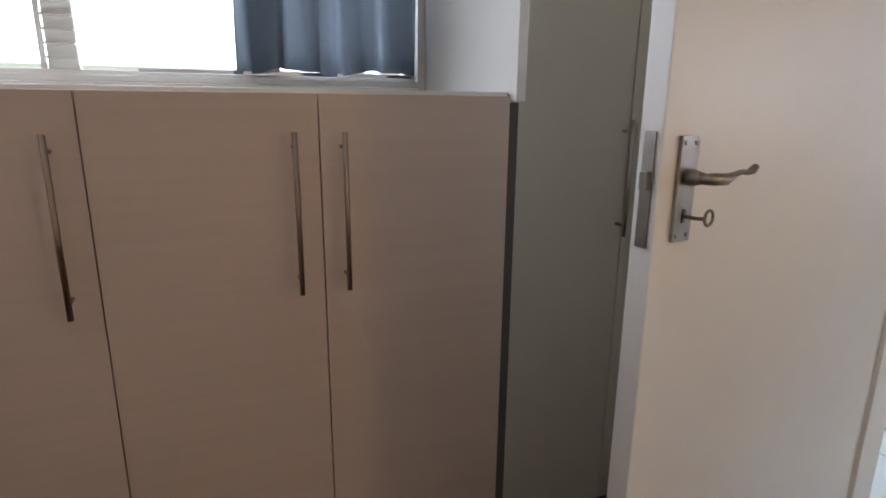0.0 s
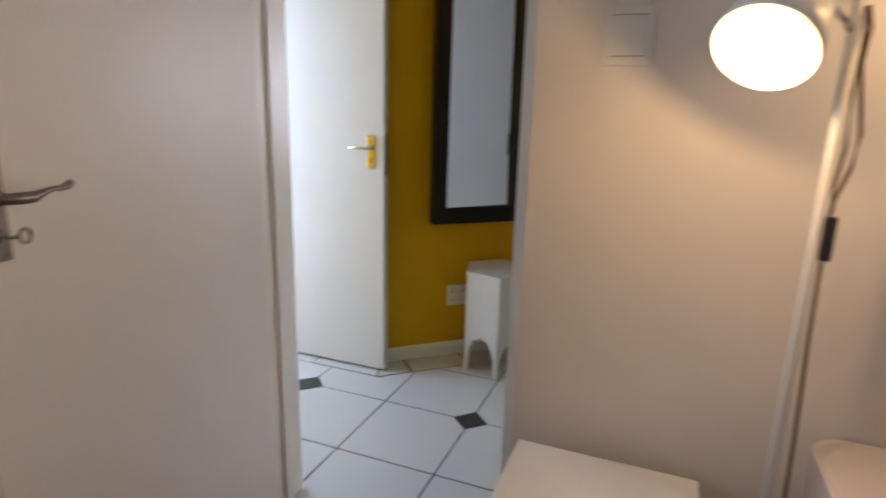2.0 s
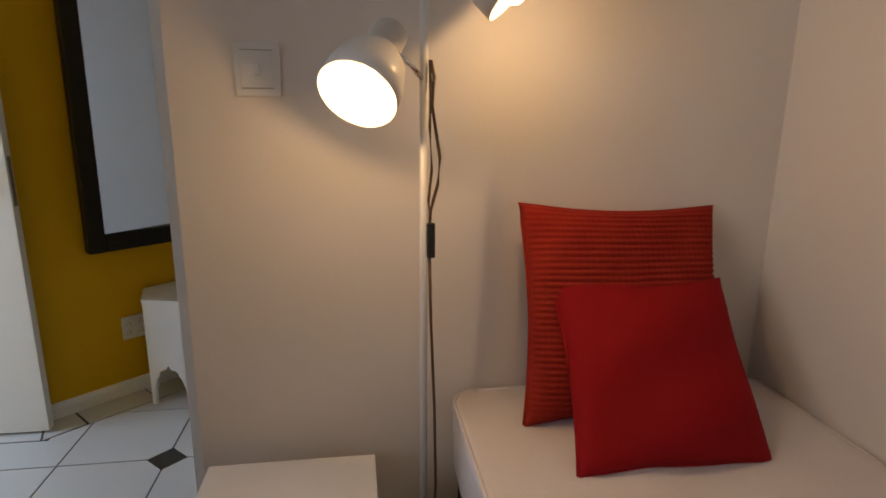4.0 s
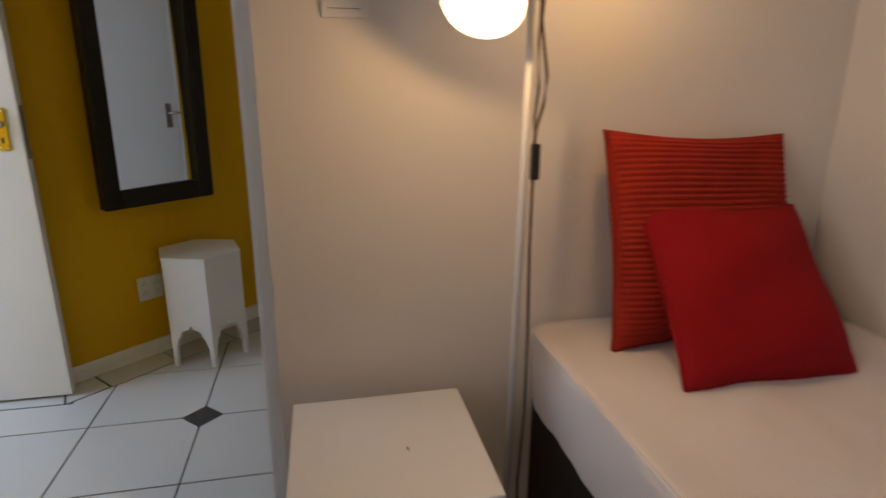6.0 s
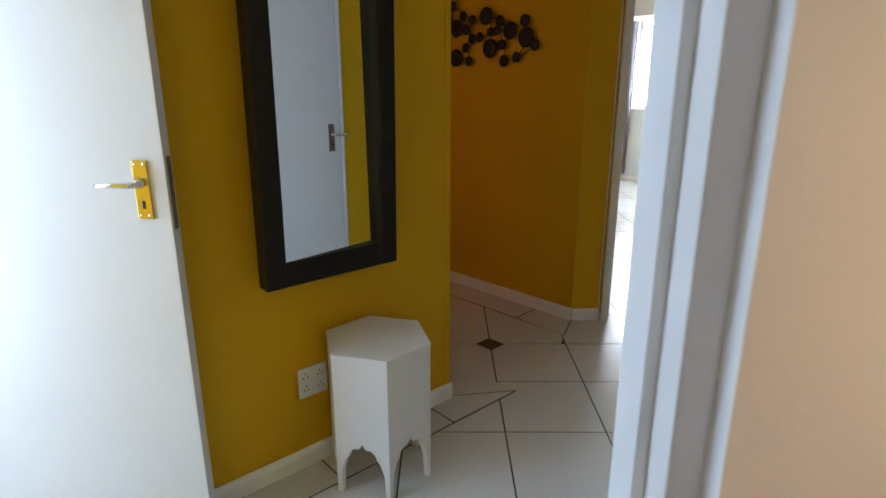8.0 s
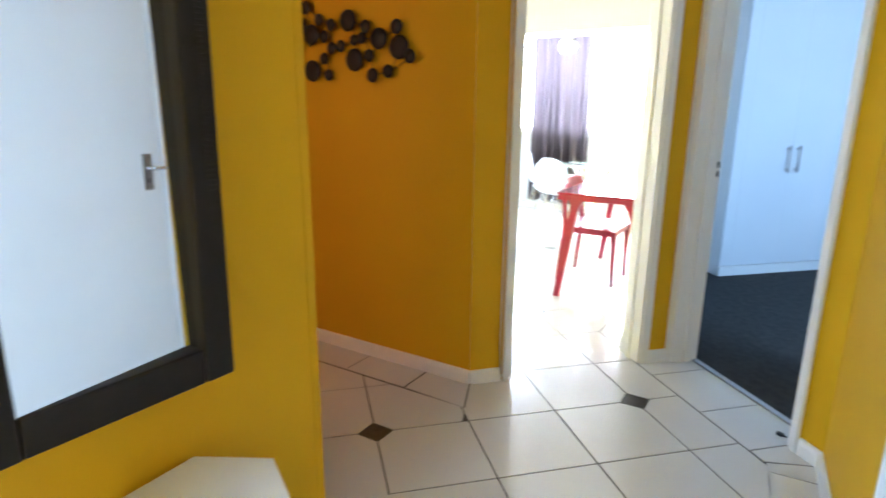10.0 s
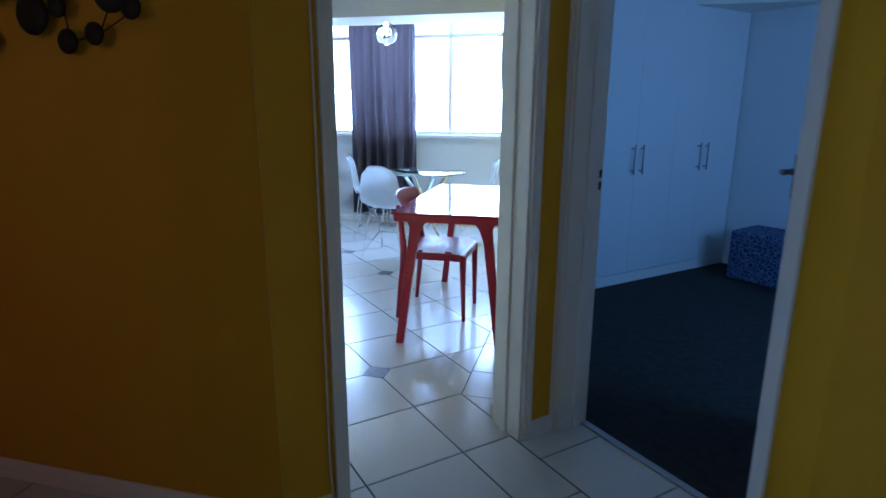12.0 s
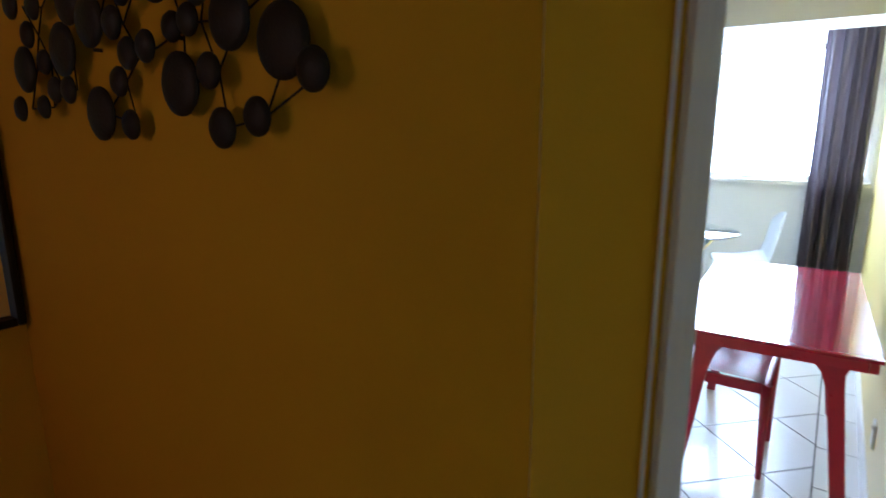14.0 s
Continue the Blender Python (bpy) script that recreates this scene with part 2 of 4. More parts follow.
def thing(name, at, label, category, group=""):
    ob = tagged(new(name), label, category, group)
    ob.empty_display_size = 0.1
    ob.matrix_basis = at
    return ob


def part(name, bm, mat, parent, label="", at=None):
    ob = new(name, mesh_of(name, bm, mat))
    ob.parent = parent
    if at:
        ob.matrix_basis = at
    if label:
        ob["label"] = label
    return ob


def basis(p0, p1):
    """The pose with its x axis from p0 to p1 in plan, z up."""
    return pose(p0[0], p0[1], 0, 0, 0, math.degrees(math.atan2(p1[1] - p0[1], p1[0] - p0[0])))


def wall(name, p0, p1, thick, top, front, back, openings=(), label="", reveal=None):
    """A wall from p0 to p1, its front face on that line (on the right as one walks), its body to the left.
    openings: (start, end, bottom, top) along it."""
    length = math.dist(p0, p1)
    cuts = sorted({0.0, length, *[o[0] for o in openings], *[o[1] for o in openings]})
    bm = bmesh.new()

    def block(a, b, z0, z1):
        v = [bm.verts.new(c) for c in ((a, 0, z0), (b, 0, z0), (b, thick, z0), (a, thick, z0), (a, 0, z1), (b, 0, z1), (b, thick, z1), (a, thick, z1))]
        for idx, slot in (((0, 1, 5, 4), 0), ((3, 7, 6, 2), 1), ((0, 4, 7, 3), 2), ((1, 2, 6, 5), 2), ((4, 5, 6, 7), 2), ((0, 3, 2, 1), 2)):
            f = bm.faces.new([v[i] for i in idx])
            f.material_index = slot

    for a, b in zip(cuts, cuts[1:]):
        hole = [o for o in openings if o[0] <= a + 1e-6 and o[1] >= b - 1e-6]
        if hole:
            if hole[0][2] > 0:
                block(a, b, -0.1, hole[0][2])
            block(a, b, hole[0][3], top)
        else:
            block(a, b, -0.1, top)
    bmesh.ops.recalc_face_normals(bm, faces=bm.faces[:])
    ob = solid(name, bm, [front, back, reveal or front], label, "wall", kind="structure", at=basis(p0, p1))
    return ob


def skirting(name, p0, p1, height=0.068, depth=0.016, mat=None):
    """A rounded skirting board standing out to the right of the line p0 to p1."""
    n = math.dist(p0, p1)
    bm = bmesh.new()
    prof = [(0.002, 0), (-depth, 0), (-depth, height - 0.022), (-depth * 0.75, height - 0.008), (-depth * 0.35, height), (0.002, height)]
    a = [bm.verts.new((0, y, z)) for y, z in prof]
    b = [bm.verts.new((n, y, z)) for y, z in prof]
    bm.faces.new(a)
    bm.faces.new(b)
    for i in range(len(prof)):
        j = (i + 1) % len(prof)
        bm.faces.new((a[i], a[j], b[j], b[i]))
    finish(bm)
    return solid(name, bm, mat or TRIM, "white painted wooden skirting board along the wall", "skirting", kind="structure", at=basis(p0, p1))


def door_frame(name, at, width, depth, height=2.05, face=0.05, proud=0.014, both=True, lining=0.022):
    """Jamb lining and architraves of an opening: x along the wall from the opening's start, y into the wall."""
    fr = tagged(new(name), "white enamelled wooden door frame with moulded architraves", "door frame", kind="structure")
    fr.matrix_basis = at
    for x0, x1 in ((0, lining), (width - lining, width)):
        part("jamb", box(x0, x1, -0.004, depth + 0.004, 0, height, 0.003), TRIM, fr)
    part("head", box(lining, width - lining, -0.004, depth + 0.004, height - lining, height, 0.003), TRIM, fr)
    stop = 0.012
    part("door_stop", box(lining, lining + stop, depth * 0.45, depth * 0.45 + 0.035, 0, height - lining, 0.002), TRIM, fr)
    part("door_stop", box(width - lining - stop, width - lining, depth * 0.45, depth * 0.45 + 0.035, 0, height - lining, 0.002), TRIM, fr)
    for side in (0, 1) if both else (0,):
        y0, y1 = (-proud, -0.002) if side == 0 else (depth + 0.002, depth + proud)
        ym = y0 - 0.006 if side == 0 else y1 + 0.006
        for x0, x1, b0, b1 in ((-face, 0.006, -face, -face + 0.02), (width - 0.006, width + face, width + face - 0.02, width + face)):
            part("architrave", join(box(x0, x1, min(y0, y1), max(y0, y1), 0, height + face, 0.004), box(b0, b1, min(ym, y1), max(ym, y0), 0, height + face, 0.004)), TRIM, fr)
        part("architrave", join(box(0.006, width - 0.006, y0, y1, height - 0.006, height + face, 0.004)), TRIM, fr)
    return fr


# ---- structure ----
TOP = 2.52
# first bedroom
wall("wall_bedroom_door", (1.70, -1.66), (1.70, 2.40), 0.16, TOP, YELLOW, WHITE_WALL, [(1.588, 2.37, 0, 2.05)], "wall with a doorway, yellow on one side, off-white on the other", TRIM)
wall("wall_bedroom_far", (-2.2, -1.51), (1.54, -1.51), -0.15, TOP, WHITE_WALL, WHITE_WALL, (), "plain off-white bedroom wall beside the bed")
wall("wall_bedroom_west", (-2.2, 1.75), (-2.2, -1.51), -0.15, TOP, WHITE_WALL, WHITE_WALL, (), "plain off-white bedroom wall")
wall("wall_bedroom_window", (-2.35, 1.70), (1.54, 1.70), 0.16, TOP, WHITE_WALL, WHITE_WALL, [(1.10, 3.165, 1.262, 2.25)], "off-white bedroom wall with a wide window above the cupboards", TRIM)
solid("floor_bedroom", box(-2.3, 1.60, -1.6, 1.75, -0.10, 0.0), LAMINATE, "brown bedroom floor", "floor", kind="structure")
solid("ceiling_bedroom", box(-2.4, 1.555, -1.7, 1.9, TOP, TOP + 0.1), CEILING, "plain white painted ceiling", "ceiling", kind="structure")

# hall
wall("wall_hall_diagonal", (1.70, -0.27), (3.34, -1.71), -0.16, TOP, YELLOW, COOL_WALL, [(0.585, 1.395, 0, 2.06)], "yellow diagonal hall wall holding a closed door", TRIM)
wall("wall_second_bedroom_door", (4.44, -1.71), (3.34, -1.71), 0.15, TOP, YELLOW, COOL_WALL, [(0.136, 0.965, 0, 2.05)], "yellow hall wall with the doorway of the second bedroom", TRIM)
wall("wall_dining_door", (4.312, -1.712), (4.28, -0.598), -0.16, TOP, YELLOW, PALE_YELLOW, [(0.165, 0.914, 0, 2.05)], "yellow hall wall with the doorway of the dining room", TRIM)
wall("wall_art", (4.28, -0.60), (5.55, 0.67), -0.15, TOP, YELLOW, PALE_YELLOW, (), "yellow diagonal wall that carries the metal disc sculpture")
wall("wall_passage_end", (5.385, 0.505), (4.555, 1.335), -0.15, TOP, YELLOW, YELLOW, (), "yellow end wall of the short passage")
# the opening is added out of view so the passage fill gets through
wall("wall_passage_return", (4.615, 1.313), (3.42, 0.118), -0.03, TOP, YELLOW, YELLOW, [(0.296, 1.026, 0, 2.1)], "yellow return wall of the short passage")
wall("wall_mirror", (3.42, 0.118), (2.69, 0.9287), -0.15, TOP, YELLOW, YELLOW, (), "yellow diagonal wall with the tall mirror")
wall("wall_behind_front_door", (2.69, 0.9287), (2.69, 1.70), -0.15, TOP, YELLOW, YELLOW, (), "short yellow wall behind the open front door")
wall("wall_entrance", (2.86, 1.70), (1.70, 1.70), -0.16, TOP, YELLOW, COOL_WALL, [(0.24, 1.08, 0, 2.08)], "yellow wall with the open entrance doorway", TRIM)
solid("ceiling_hall", prism([(1.56, 1.9), (1.56, -0.4), (3.25, -1.9), (4.55, -1.9), (4.55, -0.45), (5.7, 0.7), (4.7, 1.6), (2.9, 1.9)], TOP + 0.002, TOP + 0.1), CEILING, "plain white painted hall ceiling", "ceiling", kind="structure")

# unseen lobby with a window, added so the fill lamp reaches the art wall
wall("wall_fill_bay_side", (3.86, 0.60), (3.26, 1.20), 0.10, TOP, YELLOW, YELLOW, (), "plain yellow wall of an added, unseen bay")
wall("wall_fill_bay_window", (3.24, 1.18), (3.84, 1.78), 0.10, TOP, YELLOW, YELLOW, [(0.15, 0.70, 1.0, 2.0)], "yellow wall of the unseen bay, opening for the fill lamp")
wall("wall_fill_bay_end", (3.82, 1.76), (4.46, 1.12), 0.10, TOP, YELLOW, YELLOW, (), "plain yellow wall of an added, unseen bay")
solid("floor_fill_bay", prism([(3.87, 0.55), (3.2, 1.2), (3.84, 1.84), (4.5, 1.15)], -0.1, -0.004), GROUT, "dark floor of the unseen bay added for the fill lamp", "floor", kind="structure")
solid("ceiling_fill_bay", prism([(3.80, 0.55), (3.1, 1.2), (3.84, 1.94), (4.6, 1.15)], TOP + 0.104, TOP + 0.2), CEILING, "plain white painted ceiling", "ceiling", kind="structure")

# dining room, set at 45 degrees to the hall
wall("wall_dining_side", (8.10, -5.15), (4.49, -1.54), 0.10, TOP, PALE_YELLOW, COOL_WALL, (), "pale yellow dining room side wall")
wall("wall_dining_window", (9.60, -2.10), (7.15, -4.55), 0.16, TOP, COOL_WALL, COOL_WALL, [(0.45, 3.19, 1.0, 2.30)], "white wall with a wide window in the dining room", TRIM)
wall("wall_dining_window_far", (10.6, -1.10), (9.60, -2.10), 0.16, TOP, COOL_WALL, COOL_WALL, [(0.1, 0.9, 1.0, 2.30)], "white window wall of the dining room", TRIM)
wall("wall_dining_left", (7.2, 2.30), (10.6, -1.10), 0.15, TOP, COOL_WALL, COOL_WALL, (), "plain white dining room wall")
wall("wall_dining_back", (5.42, 0.32), (7.3, 2.20), 0.15, TOP, COOL_WALL, COOL_WALL, (), "plain white dining room wall")
solid("ceiling_dining", prism([(4.36, -0.55), (4.36, -1.75), (7.9, -5.29), (10.8, -2.4), (10.8, -0.95), (7.2, 2.5)], TOP + 0.001, TOP + 0.1), CEILING, "plain cream ceiling of the dining room", "ceiling", kind="structure")
solid("beam", prism([(4.86, -4.82), (5.2, -5.16), (9.9, -0.46), (9.56, -0.12)], 2.02, TOP), CEILING, "cream beam across the dining room ceiling", "beam", kind="structure")

# second bedroom
wall("wall_second_bedroom_back", (2.45, -4.76), (5.75, -4.76), -0.15, TOP, COOL_WALL, COOL_WALL, (), "plain white second bedroom wall")
wall("wall_second_bedroom_window", (2.45, -1.86), (2.45, -4.76), -0.15, TOP, COOL_WALL, COOL_WALL, [(0.7, 2.3, 0.9, 2.0)], "white second bedroom wall with a window", TRIM)
wall("wall_second_bedroom_east", (5.76, -4.80), (5.76, -3.0), -0.12, TOP, COOL_WALL, COOL_WALL, (), "white wall behind the built-in cupboards")
wall("wall_second_bedroom_north", (3.32, -1.86), (2.45, -1.86), -0.02, TOP, COOL_WALL, COOL_WALL, (), "plain white second bedroom wall")
solid("floor_carpet", prism([(2.4, -1.855), (2.4, -4.8), (5.8, -4.8), (5.8, -2.98), (4.66, -1.855)], -0.08, 0.004), CARPET, "charcoal grey loop pile carpet", "carpet", kind="structure")
solid("threshold_strip", box(3.494, 4.273, -1.865, -1.835, 0.0, 0.010, 0.003), STEEL, "thin metal carpet edging strip in the doorway", "threshold strip", kind="structure")
solid("ceiling_second_bedroom", prism([(2.3, -1.855), (2.3, -4.9), (5.9, -4.9), (5.9, -2.9), (4.60, -1.855)], TOP + 0.003, TOP + 0.1), CEILING, "plain white ceiling", "ceiling", kind="structure")

# outdoors
solid("ground", box(-400, 400, -400, 400, -0.5, -0.4), PAVING, "pale open ground outside the windows", "ground", kind="structure")
HAZE = glow("bright hazy sky", (0.93, 0.97, 1.0), 9.0)
for name, p0, p1 in (("backdrop_dining", (22.0, -4.0), (10.0, -16.0)),):
    solid(name, box(0, math.dist(p0, p1), 0, 0.05, -0.39, 5.2), HAZE, "overexposed hazy daylight sky outside the window", "backdrop", kind="structure", at=basis(p0, p1))

# ---- shared fittings ----


def lever_handle(parent, at, plate_mat, lever_mat, flip=1, scroll=False, key=False, height=0.152):
    """A lever on a back plate. Local x along the lever, y out of the door (negative), z up."""
    pl = part("lock_plate", box(-0.019, 0.019, -0.006, 0, -height * 0.62, height * 0.38, 0.002), plate_mat, parent, "long metal lock plate", at)
    part("rosette", lathe([(0, 0), (0.012, 0), (0.012, 0.010), (0.009, 0.022), (0, 0.022)], 16, pose(0, -0.006, 0, 90, 0, 0)), lever_mat, pl)
    f = flip
    if scroll:
        path = [(0, -0.02, 0), (0, -0.036, 0), (f * 0.012, -0.042, 0), (f * 0.032, -0.043, -0.001), (f * 0.050, -0.043, 0.004), (f * 0.066, -0.043, 0.008), (f * 0.080, -0.043, 0.006), (f * 0.092, -0.043, 0.009), (f * 0.099, -0.043, 0.014)]
        rad = [0.008, 0.008, 0.009, 0.0085, 0.005, 0.0035, 0.004, 0.006, 0.005]
    else:
        path = [(0, -0.02, 0), (0, -0.038, 0), (f * 0.010, -0.046, 0), (f * 0.05, -0.047, 0), (f * 0.085, -0.046, -0.001), (f * 0.098, -0.040, -0.001)]
        rad = [0.008, 0.008, 0.009, 0.008, 0.006, 0.005]
    part("lever", tube(path, 0.008, 12, radii=rad), lever_mat, pl)
    kh = box(-0.0035, 0.0035, -0.0075, -0.004, -0.066, -0.046, 0.001)
    part("keyhole", kh, DARK, pl)
    for z in (height * 0.38 - 0.010, -height * 0.62 + 0.010):
        for x in (-0.011, 0.011):
            part("screw", lathe([(0, 0), (0.0035, 0), (0.003, 0.0015), (0, 0.0015)], 10, pose(x, -0.006, z, 90, 0, 0)), lever_mat, pl)
    if key:
        ring = [(f * (0.019 + 0.009 * math.cos(a)), -0.034, -0.056 + 0.011 * math.sin(a)) for a in [2 * math.pi * k / 16 for k in range(17)]]
        part("key", join(tube(ring, 0.0022, 8), tube([(0, -0.004, -0.056), (0, -0.026, -0.056), (f * 0.005, -0.034, -0.056), (f * 0.011, -0.034, -0.056)], 0.0028, 8)), plate_mat, pl, "small metal key in the lock")
    return pl


def bar_handle(parent, x, y, z0, z1, mat=BRONZED, r=0.0055):
    """A vertical bar handle standing off a door face that looks to -y."""
    h = part("handle", tube([(x, y - 0.036, z0), (x, y - 0.036, z1)], r, 14), mat, parent, "brushed steel bar handle")
    for z in (z0 + 0.03, z1 - 0.03):
        part("post", tube([(x, y + 0.001, z), (x, y - 0.034, z)], r * 0.75, 10), mat, h)
    return h


def switch_plate(name, at, w, h, label, kind="rocker"):
    t = thing(name, at, label, "light switch")
    part("plate", box(-w / 2, w / 2, -0.009, 0, -h / 2, h / 2, 0.003), PLASTIC, t)
    part("bezel", box(-w * 0.36, w * 0.36, -0.012, -0.008, -h * 0.36, h * 0.36, 0.002), PLASTIC, t)
    for z in (-h * 0.345, h * 0.345):
        part("groove", box(-w * 0.35, w * 0.35, -0.0126, -0.0118, z - 0.0008, z + 0.0008), AGED, t)
    for x in ((-0.012, 0.0, 0.012) if kind == "triple" else (0.0,)):
        part("rocker", box(x - 0.005, x + 0.005, -0.016, -0.010, -0.012, 0.012, 0.0015), PLASTIC, t)
    return t


def curtain(name, p0, p1, z0, z1, folds, depth, mat, label, seed, flare=0.0):
    """A hanging curtain from p0 to p1 in plan, with uneven folds that deepen downwards and a wavy hem."""
    rnd = random.Random(seed)
    n, rows = folds * 12, 14
    ph = [rnd.uniform(0, 6.28) for _ in range(4)]
    L = math.dist(p0, p1)
    bm = bmesh.new()
    grid = []
    for j in range(rows + 1):
        v = j / rows
        line = []
        for i in range(n + 1):
            u = i / n
            uu = u + 0.018 * math.sin(9 * u + ph[0]) + 0.01 * math.sin(23 * u + ph[1])
            a = 2 * math.pi * folds * uu
            d = depth * (0.55 + 0.45 * v) * (math.sin(a + 0.5 * math.sin(3 * v + ph[2])) + 0.28 * math.sin(2.3 * a + ph[3]))
            x = L * (0.5 + (u - 0.5) * (1 + flare * v)) + 0.006 * math.sin(5 * v + a)
            line.append(bm.verts.new((x, d, z1 + (z0 - z1) * v + (0.008 * math.sin(a * 0.5 + ph[1]) if j == rows else 0))))
        grid.append(line)
    for r0, r1 in zip(grid, grid[1:]):
        for i in range(n):
            bm.faces.new((r0[i], r0[i + 1], r1[i + 1], r1[i]))
    bmesh.ops.solidify(bm, geom=bm.faces[:], thickness=0.003)
    finish(bm, smooth=True)
    t = thing(name, basis(p0, p1), label, "curtain")
    part("cloth", bm, mat, t)
    hem = tube([(L * (0.5 + (i / 40 - 0.5) * (1 + flare)), 0, z1 + 0.004) for i in range(41)], 0.006, 8)
    part("heading_tape", hem, mat, t)
    return t


def cushion(name, size, thick, at, mat, label, ribs=0, seed=1):
    """A square scatter cushion with pinched corners; ribs: rows of raised cord on its front."""
    rnd = random.Random(seed)
    n = ribs * 6 if ribs else 40
    bm = bmesh.new()
    ph = [rnd.uniform(0, 6) for _ in range(6)]

    def surf(u, v, side):
        ex = 1 - 0.075 * (1 - v * v) ** 1.0 * abs(u) ** 6
        ez = 1 - 0.075 * (1 - u * u) ** 1.0 * abs(v) ** 6
        puff = (max(0.0, 1 - abs(u) ** 2.6) * max(0.0, 1 - abs(v) ** 2.6)) ** 0.55
        y = side * (0.006 + thick / 2 * puff)
        y += side * 0.010 * puff * (math.sin(3.1 * u + 2.2 * v + ph[0]) + 0.6 * math.sin(5.3 * v - 2.7 * u + ph[1]))
        if ribs:
            y += side * 0.0065 * abs(math.sin(math.pi * ribs * (v + 1) / 2 + 0.3 * math.sin(4 * u + ph[2]))) * min(1, puff * 3) * (0.72 + 0.28 * abs(math.sin(math.pi * 33 * (u + 1) / 2)))
        return Vector((u * ex * size / 2, y, v * ez * size / 2 + size / 2))

    for side in (-1, 1):
        cols = 132 if ribs else 40
        g = [[bm.verts.new(surf(-1 + 2 * i / cols, -1 + 2 * j / n, side)) for i in range(cols + 1)] for j in range(n + 1)]
        for a, b in zip(g, g[1:]):
            for i in range(cols):
                bm.faces.new((a[i], a[i + 1], b[i + 1], b[i]))
    # close the rim
    rim = [e for e in bm.edges if e.is_boundary]
    bmesh.ops.bridge_loops(bm, edges=rim)
    finish(bm, smooth=True)
    t = thing(name, at, label, "cushion")
    part("cover", bm, mat, t)
    k = size / 2
    pts = []
    for (a, b) in (((-1, -1), (1, -1)), ((1, -1), (1, 1)), ((1, 1), (-1, 1)), ((-1, 1), (-1, -1))):
        for i in range(12):
            u, v = a[0] + (b[0] - a[0]) * i / 12, a[1] + (b[1] - a[1]) * i / 12
            q = surf(u, v, 1)
            pts.append((q.x, 0, q.z))
    part("seam", tube(pts + pts[:1], 0.005, 6), mat, t)
    return t


# ---- first bedroom ----


def low_cupboard(x0, x1, handle_x):
    t = thing("low_cupboard", pose(0, 0, 0), "cream melamine cupboard with a steel bar handle below the window", "cupboard", "cupboards below the window")
    part("body", box(x0, x1, 1.112, 1.66, 0.08, 1.222, 0.001), MELAMINE, t)
    part("plinth", box(x0, x1, 1.15, 1.64, 0.0, 0.08), DARK_GAP_PLINTH, t)
    d = part("door", box(x0 + 0.0013, x1 - 0.0013, 1.092, 1.110, 0.075, 1.236, 0.0015), MELAMINE, t)
    bar_handle(d, handle_x, 1.092, 0.832, 1.162)
    return t


low_cupboard(-0.880, -0.455, -0.50)
low_cupboard(-0.455, -0.033, -0.080)
low_cupboard(-0.033, 0.387, 0.333)
low_cupboard(0.387, 0.822, 0.432)
# shade of the gap next to the wardrobe, put in as a dark strip
solid("cupboard_gap_strip", box(0.824, 0.862, 1.125, 1.66, 0.0, 1.222, 0.001), DARK_GAP_PLINTH, "dark strip for the shaded gap beside the low cupboards", "panel", kind="structure")
solid("cupboard_top", box(-0.9, 0.834, 1.13, 1.685, 1.224, 1.246, 0.003), TRIM, "white painted board over the low cupboards", "cupboard top")
solid("window_side_panel", box(0.838, 0.862, 1.095, 1.695, 1.225, TOP - 0.003, 0.002), TRIM, "white upright panel closing the window recess", "panel", kind="structure")


def tall_wardrobe():
    t = thing("tall_wardrobe", pose(0, 0, 0), "tall white melamine wardrobe with a steel bar handle", "wardrobe")
    part("body", box(0.864, 1.486, 1.182, 1.69, 0.06, 2.40, 0.001), WARDROBE, t)
    part("plinth", box(0.872, 1.486, 1.20, 1.66, 0.0, 0.06), WARDROBE, t)
    a = part("door", box(0.872, 1.222, 1.162, 1.180, 0.02, 2.39, 0.0015), WARDROBE, t)
    b = part("door", box(1.226, 1.484, 1.162, 1.180, 0.02, 2.39, 0.0015), WARDROBE, t)
    bar_handle(a, 1.203, 1.162, 0.872, 1.182, STEEL)
    bar_handle(b, 1.262, 1.162, 0.872, 1.182, STEEL)
    return t


tall_wardrobe()


def bedroom_window():
    w = tagged(new("window_1"), "wide white aluminium window with clear panes, bright daylight outside", "window", kind="structure")
    x0, x1, z0, z1 = -1.25, 0.815, 1.262, 2.25
    fr = part("window_frame", join(box(x0, x1, 1.735, 1.785, z0, z0 + 0.035, 0.004), box(x0, x1, 1.735, 1.785, z1 - 0.035, z1, 0.004), box(x0, x0 + 0.035, 1.735, 1.785, z0 + 0.035, z1 - 0.035, 0.004), box(x1 - 0.035, x1, 1.735, 1.785, z0 + 0.035, z1 - 0.035, 0.004)), TRIM, w)
    for x in (-0.72, -0.155, 0.36):
        part("mullion", join(box(x - 0.035, x + 0.035, 1.738, 1.782, z0 + 0.035, z1 - 0.035, 0.004), box(x - 0.05, x - 0.038, 1.728, 1.742, z0 + 0.035, z1 - 0.035, 0.002)), TRIM, w)
    for a, b in ((x0 + 0.035, -0.755), (-0.685, -0.190), (-0.120, 0.325), (0.395, x1 - 0.035)):
        p = part("pane", box(a, b, 1.758, 1.762, z0 + 0.035, z1 - 0.035), WINDOW_GLASS, w)
        p.visible_shadow = False
    part("window_sill", join(box(x0, x1, 1.69, 1.735, z0 - 0.018, z0 + 0.004, 0.004), box(x0, x1, 1.70, 1.712, z0 + 0.004, z0 + 0.022, 0.003)), TRIM, w)
    part("sliding_rail", box(0.02, x1, 1.716, 1.730, z0 + 0.030, z0 + 0.042, 0.002), CHROME, w)
